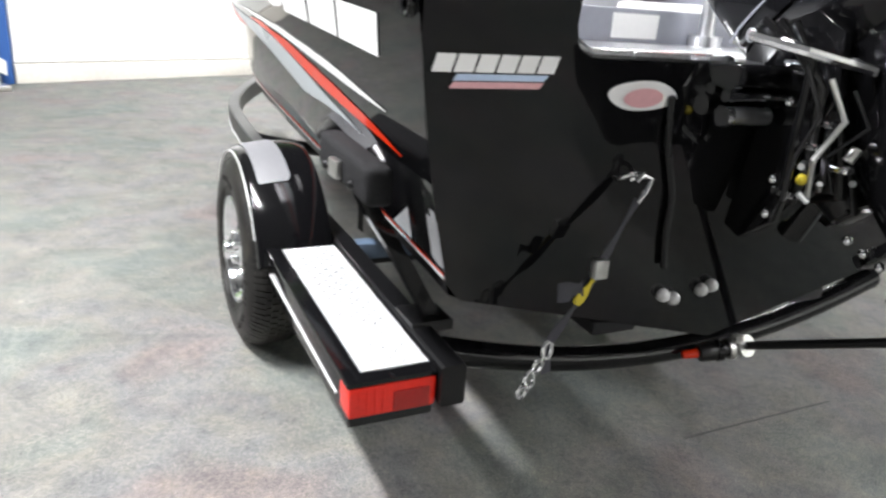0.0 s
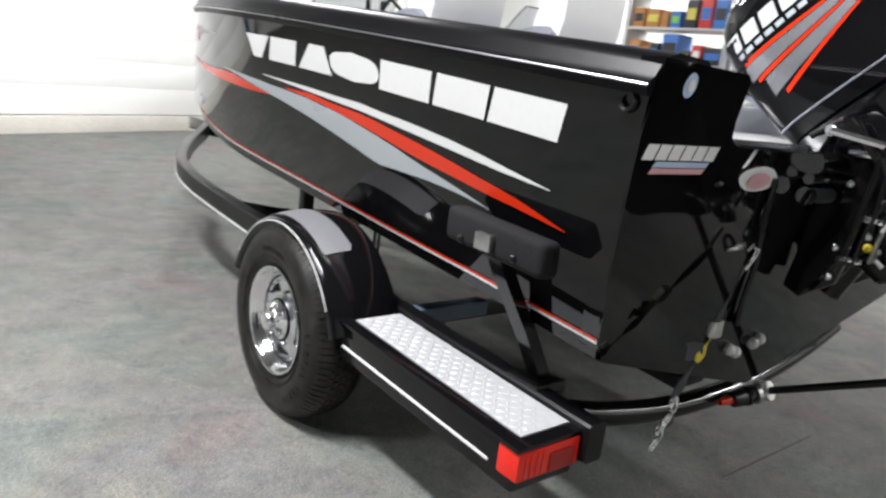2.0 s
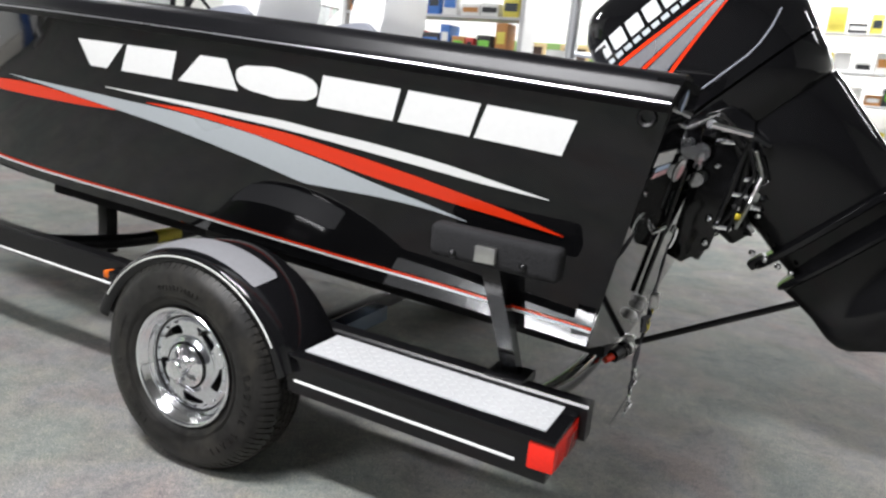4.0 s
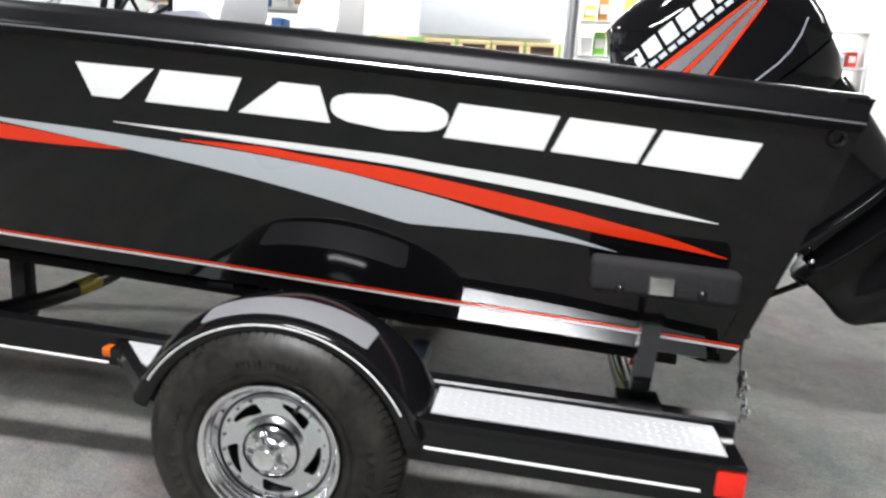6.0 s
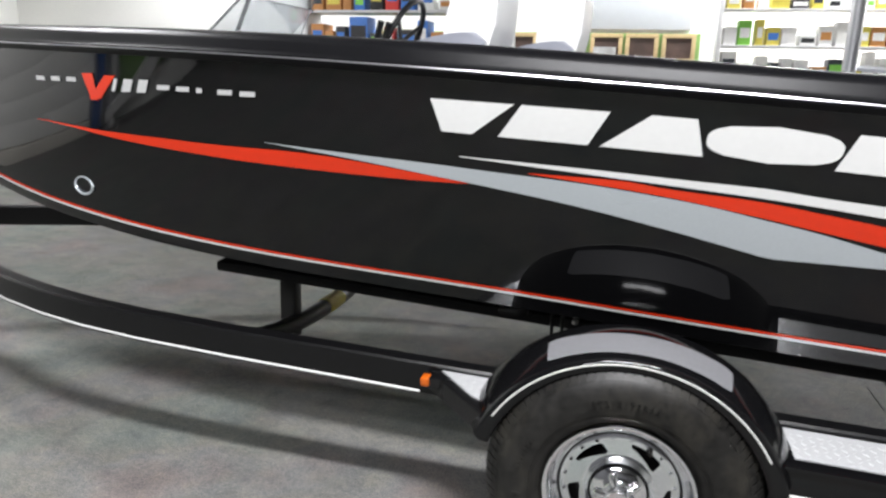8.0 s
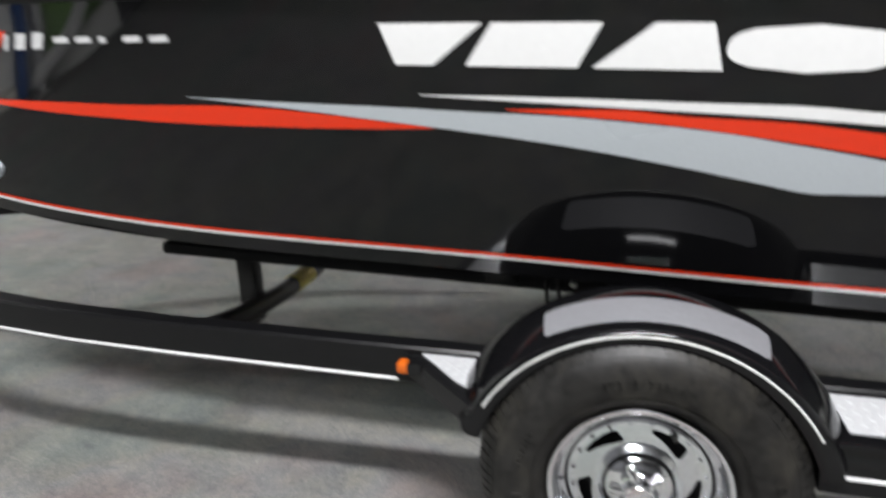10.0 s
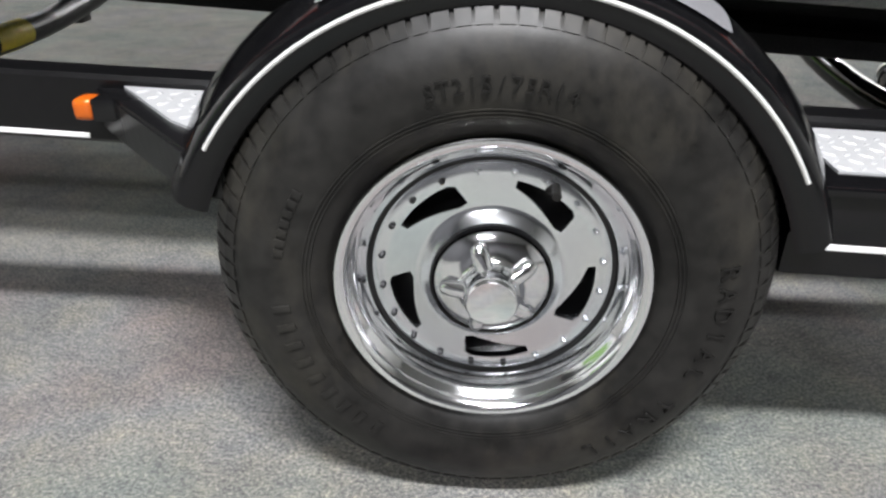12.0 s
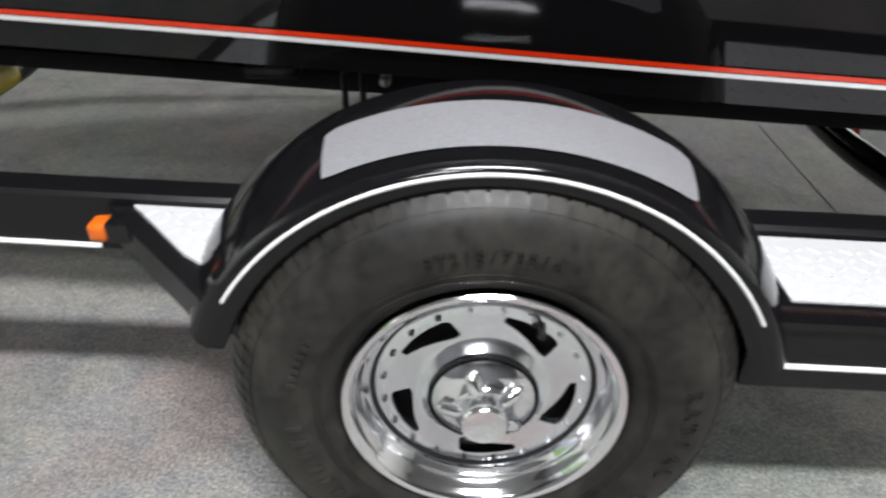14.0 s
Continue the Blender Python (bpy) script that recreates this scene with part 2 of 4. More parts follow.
def sphere(c, r, bm=None, u=12, v=8, sc=(1, 1, 1)):
    own = bmesh.new()
    bmesh.ops.create_uvsphere(own, u_segments=u, v_segments=v, radius=r)
    for vert in own.verts:
        vert.co = Vector((vert.co.x * sc[0], vert.co.y * sc[1], vert.co.z * sc[2])) + Vector(c)
    return merge(bm, own)


def curve(xs, ys):
    """A smooth curve through the points, for rising xs (monotone cubic)."""
    n = len(xs)
    d = [(ys[i + 1] - ys[i]) / (xs[i + 1] - xs[i]) for i in range(n - 1)]
    m = [d[0]] + [0 if d[i - 1] * d[i] <= 0 else 2 * d[i - 1] * d[i] / (d[i - 1] + d[i]) for i in range(1, n - 1)] + [d[-1]]

    def f(x):
        i = min(max(sum(1 for v in xs if v <= x) - 1, 0), n - 2)
        h = xs[i + 1] - xs[i]
        t = min(max((x - xs[i]) / h, 0.0), 1.0)
        return ((1 + 2 * t) * (1 - t) ** 2 * ys[i] + t * (1 - t) ** 2 * h * m[i] + t * t * (3 - 2 * t) * ys[i + 1] + t * t * (t - 1) * h * m[i + 1])

    return f


# ---------------------------------------------------------------- the room
WA, WD = Vector((-6.75, -1.0, 0)), Vector((-0.40, 0.917, 0)).normalized()   # foot and run of the door wall


def wall_frame(along, out, z):
    n = Vector((WD.y, -WD.x, 0))
    return WA + WD * along + n * out + Vector((0, 0, z))


def wall_box(a0, a1, o0, o1, z0, z1, bevel=0.0):
    bm = box(a0, a1, o0, o1, z0, z1, bevel)
    for v in bm.verts:
        v.co = wall_frame(v.co.x, v.co.y, v.co.z)
    return bm


floor = tagged(part("floor", box(-16, 14, -9, 16, -0.2, 0), CARPET, smooth=False), "mottled grey short-pile showroom carpet with faint colour patches", "floor", kind="structure")
ceiling = tagged(part("ceiling", box(-16, 14, -9, 16, 5.0, 5.2), CEILINGWHITE, smooth=False), "white showroom ceiling", "ceiling", kind="structure")
tagged(part("wall_west", wall_box(-1.6, 12, -0.3, 0, 0, 5), WALLWHITE, smooth=False), "white painted wall with roller door", "wall", kind="structure")
# unseen stretch, made dark so the bow does not mirror white
tagged(part("unseen_dark_wall", wall_box(-8, -1.6, -0.3, 0, 0, 5), DARKWALL, smooth=False), "unseen dark grey wall that keeps hull reflections dark", "wall", kind="structure")
tagged(part("wall_north", box(-16, 14, 10.0, 10.3, 0, 5), WALLWHITE, smooth=False), "white painted far showroom wall", "wall", kind="structure")
# unseen too, dark so that the hull side reflects black
tagged(part("wall_south", box(-16, 14, -9, -8.7, 0, 5), DARKWALL, smooth=False), "unseen dark grey wall that keeps hull reflections dark", "wall", kind="structure")
tagged(part("wall_east", box(9.0, 9.3, -9, 16, 0, 5), WALLWHITE, smooth=False), "plain white wall", "wall", kind="structure")

# ---------------------------------------------------------------- the boat
YC = 1.09                                        # the keel line
SX = [-3.7, -3.4, -3.0, -2.5, -2.0, -1.5, -1.05, -0.43, 0.4, 1.3]
rub_y = curve(SX, [1.09, 1.0, 0.81, 0.57, 0.375, 0.215, 0.105, 0.02, 0.01, 0.05])
rub_z = curve(SX, [1.46, 1.435, 1.418, 1.40, 1.384, 1.370, 1.355, 1.327, 1.28, 1.222])
chine_y = curve(SX, [1.09, 1.02, 0.81, 0.57, 0.42, 0.325, 0.27, 0.24, 0.225, 0.21])
chine_z = curve(SX, [1.35, 1.19, 1.04, 0.93, 0.84, 0.787, 0.760, 0.7315, 0.681, 0.636])


def side(x, z, out=0.0):
    """A point of the port side, at x and the height z."""
    f = (z - chine_z(x)) / (rub_z(x) - chine_z(x))
    y = chine_y(x) + (rub_y(x) - chine_y(x)) * f - 0.012 * math.sin(math.pi * min(max(f, 0), 1))
    g = math.hypot(1, (rub_y(x) - chine_y(x)) / (rub_z(x) - chine_z(x)))
    return Vector((x, y - out / g, z - out * 0.28 / g))


def raked(x, z):
    """Stations near the stern lean with the transom."""
    k = min(max((x - 0.7) / 0.6, 0), 1)
    return x + k * (0.24 * (z - 0.6) - 0.165)


BEAD = mat("bright_bead_metal", (0.6, 0.6, 0.64), 0.3, 1.0, 0.1, 40)
boat = thing("bass_boat", (0, YC, 0.5), "glossy black bass boat with red and silver stripes", "boat")
STATIONS = [1.3 - 0.1 * i for i in range(46)] + [-3.27, -3.34, -3.4, -3.46, -3.52, -3.58, -3.64, -3.695]


def keel_z(x):
    return 0.43 - 0.06 * max(x, -1.2) + max(0, -1.2 - x) ** 2 * 0.13


def hull_ring(x):
    pts = []
    zr, zc, yr, yc = rub_z(x), chine_z(x), rub_y(x), chine_y(x)
    keel = min(zc - 0.02, keel_z(x))
    for k in range(9):
        z = zr + 0.003 + (zc - zr) * k / 8
        p = side(x, z)
        pts.append((p.y, p.z))
    pts.append((yc + 0.012, zc - 0.03))
    pts.append((yc + 0.05, zc - 0.045))
    pts.append((YC - (YC - yc) * 0.5, (zc + keel) / 2 - 0.02))
    pts.append((YC, keel))
    half = [(raked(x, z), y, z) for y, z in pts]
    other = [(px, 2 * YC - y, z) for px, y, z in half[:-1]][::-1]
    return half + other


bm = loft([hull_ring(x) for x in STATIONS], closed=False, caps=False)
part("hull", bm, GEL, boat)

# gunwale: a rounded cap above the rub line, and a bead along it
for sgn, nm in ((1, "port"), (-1, "starboard")):
    rings, bead = [], []
    for x in STATIONS:
        zr, yr = rub_z(x), rub_y(x)
        w = min(0.16, max(0.02, YC - yr))
        prof = [(-0.004, -0.012), (-0.014, 0.0), (-0.014, 0.014), (-0.002, 0.026), (0.004, 0.045), (0.02, 0.062), (0.045, 0.07), (w - 0.02, 0.066), (w, 0.055), (w, -0.02)]
        rings.append([(raked(x, zr + b), YC + sgn * (yr + a - YC), zr + b) for a, b in prof])
        bead.append((raked(x, zr), YC + sgn * (yr - 0.014 - YC), zr + 0.008))
    part("gunwale_cap", loft(rings, closed=True), CAPBLACK, boat, "rounded black gunwale cap")
    part("rub_bead", tube(bead, 0.0026, 6), BEAD, boat, "bright bead along the gunwale")

# inner sides and deck
bm = bmesh.new()
rings = []
for x in STATIONS[2:]:
    y = min(rub_y(x) + 0.155, YC - 0.01)
    rings.append([(x, y, rub_z(x) + 0.02), (x, y, 0.98), (x, 2 * YC - y, 0.98), (x, 2 * YC - y, rub_z(x) + 0.02)])
part("cockpit_liner", loft(rings, closed=False, caps=False), SEATGREY, boat, "grey cockpit liner and deck")
part("fore_deck", loft([[(x, min(rub_y(x) + 0.1, YC - 0.01), rub_z(x) - 0.05), (x, max(2 * YC - rub_y(x) - 0.1, YC + 0.01), rub_z(x) - 0.05)] for x in STATIONS if x < -1.9], closed=False), SEATGREY, boat, "grey carpeted fore deck")


def transom_outline():
    p = [(rub_y(1.3) + 0.004, rub_z(1.3) + 0.06), (0.345, 1.275), (0.362, 1.262), (0.37, 1.18), (0.385, 1.14), (0.42, 1.122), (0.79, 1.117), (0.82, 1.10)]
    q = [(2 * YC - y, z) for y, z in p][::-1]
    c = [(2 * YC - chine_y(1.3), chine_z(1.3)), (2 * YC - chine_y(1.3) - 0.04, chine_z(1.3) - 0.045), (YC, keel_z(1.3))]
    d = [(chine_y(1.3) + 0.04, chine_z(1.3) - 0.045), (chine_y(1.3), chine_z(1.3))]
    m = [side(1.3, z) for z in (0.75, 0.9, 1.05, 1.15)]
    r = [(2 * YC - v.y, v.z) for v in m][::-1]
    return p + q + r + c + d + [(v.y, v.z) for v in m]


bm = bmesh.new()
tr = transom_outline()
a = [bm.verts.new((raked(1.3, z) + 0.004, y, z)) for y, z in tr]
b = [bm.verts.new((raked(1.3, z) - 0.05, y, z)) for y, z in tr]
bm.faces.new(a)
bm.faces.new(b[::-1])
for i in range(len(a)):
    j = (i + 1) % len(a)
    bm.faces.new((a[i], b[i], b[j], a[j]))
part("transom", bm, GEL, boat, "black transom with a cut-out for the motor")
part("splash_well", box(0.62, 1.20, 0.36, 2 * YC - 0.36, 1.06, 1.118, 0.01), ALU, boat, "bright aluminium splash well deck")
part("motor_well_trim", tube([(raked(1.3, 1.13) - 0.02, 0.39, 1.15), (raked(1.3, 1.12) - 0.02, 0.43, 1.128), (raked(1.3, 1.12) - 0.02, 0.8, 1.123)], 0.012, 8), ALU, boat, "bright edge of the motor cut-out")


# stripes and letters on the port side, as thin vinyl
def band(name, rows, material, out=0.002, label=""):
    """rows: x, lower z and upper z along the side."""
    xs = [r[0] for r in rows]
    lo, hi = curve(xs, [r[1] for r in rows]), curve(xs, [r[2] for r in rows])
    rings = []
    n = 60
    for i in range(n + 1):
        x = xs[0] + (xs[-1] - xs[0]) * i / n
        l, h = lo(x), max(hi(x), lo(x) + 0.0004)
        rings.append([raked_point(x, l + (h - l) * k / 3, out) for k in range(4)])
    return part(name, loft(rings, closed=False), material, boat, label)


def raked_point(x, z, out):
    p = side(x, z, out)
    return (raked(x, p.z), p.y, p.z)


band("white_pinstripe", [(x, chine_z(x) + 0.012, chine_z(x) + 0.019) for x in SX[1:]], WHITE, label="white pinstripe along the chine")
band("red_pinstripe", [(x, chine_z(x) + 0.0205, chine_z(x) + 0.028) for x in SX[1:]], RED, label="red pinstripe along the chine")

# ---------------------------------------------------------------- the trailer
trailer = thing("boat_trailer", (0, YC, 0.0), "black painted single-axle boat trailer with chrome wheels and tread steps", "trailer")
HUB = Vector((0, 0, 0.335))


def rail_top(x):
    return 0.492 - 0.035 * x


def both(build):
    """Build for the port side, then for the far side."""
    for sgn in (1, -1):
        build(lambda bm, s=sgn: bm if s == 1 else mirror(bm), sgn)


def mirror(bm):
    for v in bm.verts:
        v.co.y = 2 * YC - v.co.y
    bmesh.ops.reverse_faces(bm, faces=bm.faces[:])
    return bm


RAILPATH = [(1.17, 0.235), (0.4, 0.235), (-0.5, 0.235), (-1.2, 0.240), (-1.55, 0.255), (-1.8, 0.283), (-2.0, 0.325), (-2.2, 0.385), (-2.45, 0.485), (-2.8, 0.645), (-3.3, 0.91), (-3.6, 1.06)]


def rails(m, s):
    path = RAILPATH if s > 0 else [(0.98, 0.235)] + RAILPATH[1:]
    part("side_rail", m(sweep_rect([(x, y, rail_top(x) - 0.05) for x, y in path], 0.06, 0.1)), RAILBLACK, trailer, "black box-section side rail")
    pin = []
    for k in range(2, 9):
        (xa, ya), (xb, yb), (xc, yc) = RAILPATH[k - 1], RAILPATH[k], RAILPATH[k + 1]
        n = Vector((yc - ya, xa - xc, 0)).normalized() * -0.0312
        pin.append((xb + n.x if k > 2 else -0.58, yb + n.y, rail_top(xb) - 0.086))
    part("rail_pinstripe", m(sweep_rect(pin, 0.003, 0.007, bevel=0.0005)), WHITE, trailer, "thin white pinstripe")


both(rails)
part("tongue", box(-4.0, -3.4, YC - 0.04, YC + 0.04, rail_top(-3.5) - 0.1, rail_top(-3.5), 0.006), BLACKGLOSS, trailer, "black tongue tube")
part("axle", box(-0.03, 0.03, 0.2, 2 * YC - 0.2, 0.24, 0.30, 0.006), BLACKSATIN, trailer, "square axle tube")
for x, sag, rad in ((-1.23, 0.11, 0.034), (0.97, 0.14, 0.036)):
    pts = [(x, YC + (YC - 0.24) * k / 8, rail_top(x) - 0.06 - sag * (1 - (k / 8) ** 2)) for k in range(-8, 9)]
    part("crossmember", tube(pts, rad, 16), BLACKGLOSS if x > 0 else RAILBLACK, trailer, "bowed black crossmember")
part("yellow_sleeve", tube([(-1.23, YC + (YC - 0.24) * k / 8, rail_top(-1.23) - 0.058 - 0.11 * (1 - (k / 8) ** 2)) for k in (-1.1, -0.4, 0.3)], 0.0355, 12), YELLOW, trailer, "yellow sleeve on the crossmember")
part("flat_crossmember", box(0.24, 0.30, 0.26, 0.66, 0.37, 0.425, 0.005), mat("blue_grey_paint", (0.10, 0.14, 0.2), 0.3, 0, 0.15, 40), trailer, "blue-grey flat crossmember")
for y in (0.73, 2 * YC - 0.73):
    bm = box(-1.53, 1.1, y - 0.07, y + 0.07, 0.579, 0.619, 0.012)
    for v in bm.verts:
        v.co.z -= 0.06 * (v.co.x + 1.53)
    part("bunk", bm, CARPETBLACK, trailer, "carpet covered bunk board under the hull")
    side_y = y - 0.23 if y < YC else y + 0.23
    for x in (-0.238, -0.206):
        part("brake_line", tube([(x, side_y, 0.29), (x, side_y, 0.60)], 0.006, 8), BLACKSATIN, trailer, "thin upright brake line")
    part("bolt", sphere((-0.166, side_y, 0.585), 0.011, None, 10, 6), STEEL, trailer)
    part("bunk_bracket", box(-0.405, -0.315, side_y - 0.03, side_y + 0.03, 0.594, 0.617, 0.006), BLACKSATIN, trailer, "black bracket under the bunk")
    part("bunk_post", box(-1.287, -1.227, y - 0.03, y + 0.03, 0.33, 0.57, 0.004), BLACKSATIN, trailer, "black bunk post")


def step_z(x):
    return 0.477 - 0.038 * x


def slab(x0, x1, y0, y1, top, h, bevel=0.004):
    bm = box(x0, x1, y0, y1, 0, h, bevel)
    for v in bm.verts:
        v.co.z += top(v.co.x) - h
    return bm


def tread(outline_fn, x0, x1, y0, y1, top):
    """A tread plate: a thin sheet with raised lozenges in a crossed pattern."""
    bm = bmesh.new()
    n = max(2, int((x1 - x0) / 0.05))
    rows = []
    for i in range(n + 1):
        x = x0 + (x1 - x0) * i / n
        lo, hi = outline_fn(x)
        rows.append([(x, lo, top(x)), (x, hi, top(x)), (x, hi, top(x) + 0.004), (x, lo, top(x) + 0.004)])
    loft(rows, True, True, bm)
    p = 0.023
    for i in range(int((x1 - x0) / p)):
        for j in range(int((y1 - y0) / p)):
            x, y = x0 + p * (i + 0.5), y0 + p * (j + 0.5)
            lo, hi = outline_fn(x)
            if not lo + 0.01 < y < hi - 0.01:
                continue
            a = radians(45 if (i + j) % 2 else -45)
            ca, sa, z = math.cos(a), math.sin(a), top(x) + 0.004
            q = [(-0.010, 0), (0, -0.0035), (0.010, 0), (0, 0.0035)]
            base = [bm.verts.new((x + u * ca - v * sa, y + u * sa + v * ca, z)) for u, v in q]
            peak = [bm.verts.new((x + 0.55 * (u * ca - v * sa), y + 0.55 * (u * sa + v * ca), z + 0.0013)) for u, v in q]
            bm.faces.new(peak)
            for k in range(4):
                bm.faces.new((base[k], base[(k + 1) % 4], peak[(k + 1) % 4], peak[k]))
    return bm


def rear_step():
    m = lambda bm: bm
    step = part("rear_step", m(slab(0.34, 1.135, 0.004, 0.204, lambda x: step_z(x) - 0.003, 0.115, 0.008)), BLACKGLOSS, trailer, "black painted step behind the fender")
    part("tread_plate", m(tread(lambda x: (0.038, 0.198), 0.395, 1.112, 0.038, 0.198, step_z)), DIAMOND, step, "bright diamond tread plate")
    part("step_flange", m(slab(0.35, 1.15, -0.006, 0.204, lambda x: step_z(x) + 0.001, 0.012, 0.004)), BLACKGLOSS, step)
    part("step_pinstripe", m(slab(0.387, 1.052, 0.0015, 0.006, lambda x: step_z(x) - 0.074, 0.007, 0.0005)), WHITE, step, "white pinstripe under the step")
    lamp = part("tail_lamp", m(box(1.083, 1.152, -0.001, 0.202, 0.349, 0.422, 0.008)), REDLENS, trailer, "red tail lamp at the step's end")
    part("lamp_reflector", m(box(1.150, 1.155, 0.10, 0.185, 0.352, 0.402, 0.002)), DARKRED, lamp, "darker red reflector window")
    for k in range(4):
        part("lens_rib", m(box(1.150, 1.154, 0.02 + 0.018 * k, 0.026 + 0.018 * k, 0.354, 0.416, 0.001)), REDLENS, lamp)


def front_step(m, s):
    """The wedge step before the fender."""
    bm = bmesh.new()
    tz = lambda x: step_z(x) - 0.002
    pts = [(-0.56, 0.204), (-0.355, -0.01), (-0.31, -0.01), (-0.31, 0.204)]
    a = [bm.verts.new((x, y, tz(x) - 0.06)) for x, y in pts]
    b = [bm.verts.new((x, y, tz(x))) for x, y in pts]
    bm.faces.new(a[::-1])
    bm.faces.new(b)
    for i in range(4):
        bm.faces.new((a[i], a[(i + 1) % 4], b[(i + 1) % 4], b[i]))
    bmesh.ops.bevel(bm, geom=bm.edges[:], offset=0.004, segments=2, affect="EDGES")
    wedge = part("front_step", m(bm), BLACKSATIN, trailer, "small triangular step before the fender")
    part("tread_plate", m(tread(lambda x: (0.036 + (-0.363 - x) * 1.09 if x < -0.363 else 0.038, 0.2), -0.512, -0.345, 0.03, 0.2, tz)), DIAMOND, wedge, "triangular diamond tread plate")
    mk = part("marker_lamp", m(box(-0.564, -0.536, 0.145, 0.182, 0.464, 0.494, 0.009, seg=3)), AMBER, trailer, "small amber side marker lamp")
    part("lamp_base", m(box(-0.538, -0.505, 0.147, 0.182, 0.463, 0.494, 0.004)), BLACKSATIN, mk)


rear_step()
both(front_step)

# fender: an arched skin over the wheel
FC, FA, FB = 0.294, 0.380, 0.380


def arc(deg, dr=0.0):
    a = radians(deg)
    return (FA + dr) * math.cos(a), FC + (FB + dr) * math.sin(a)


def skin(deg, y, dr):
    """The crown swells a little more at the shoulders than at the top."""
    x, z = arc(deg, min(dr, 0.0))
    up = max(dr, 0.0)
    return x + up * 1.5 * math.cos(radians(deg)), y, z + up * (1.25 - 0.25 * math.sin(radians(deg)))


PROFILE = [(-0.026, -0.022), (-0.030, -0.005), (-0.0285, 0.003), (-0.024, 0.008), (-0.014, 0.0115), (0.004, 0.0155), (0.031, 0.021), (0.07, 0.026), (0.12, 0.029), (0.17, 0.028), (0.195, 0.024), (0.204, 0.012), (0.204, -0.06)]


def fenders(m, s):
    degs = [15.5 + (159.5 - 15.5) * k / 54 for k in range(55)]
    lip = [29 + (147.6 - 29) * k / 48 for k in range(49)]
    bm = bmesh.new()
    rings = []
    for d in degs:
        inner = [(y + (0.004 if y < 0.1 else -0.004), dr - 0.005) for y, dr in PROFILE][::-1]
        rings.append([skin(d, y, dr) for y, dr in PROFILE + inner])
    loft(rings, True, True, bm)
    f = part("fender", m(bm), BLACKGLOSS, trailer, "glossy black arched fender over the wheel")
    part("fender_trim", m(tube([(arc(d, -0.001)[0], -0.0305, arc(d, -0.001)[1]) for d in lip], 0.0027, 8)), TRIMWHITE, f, "thin white trim line round the fender lip")
    top = curve([y for y, dr in PROFILE[1:10]], [dr for y, dr in PROFILE[1:10]])
    rings = []
    for k in range(41):
        d = 55 + (118.5 - 55) * k / 40
        u = (d - 87) / 33.5
        y0 = 0.003 + 0.012 * max(0.0, abs(u) - 0.93) / 0.07
        y1 = 0.104 - 0.02 * max(0.0, abs(u) - 0.88) / 0.12
        rings.append([skin(d, y, top(y) + 0.0025) for y in [y0 + (y1 - y0) * q / 6 for q in range(7)]])
    part("grit_pad", m(loft(rings, closed=False)), PAD, f, "grey anti-slip pad on the fender top")


both(fenders)


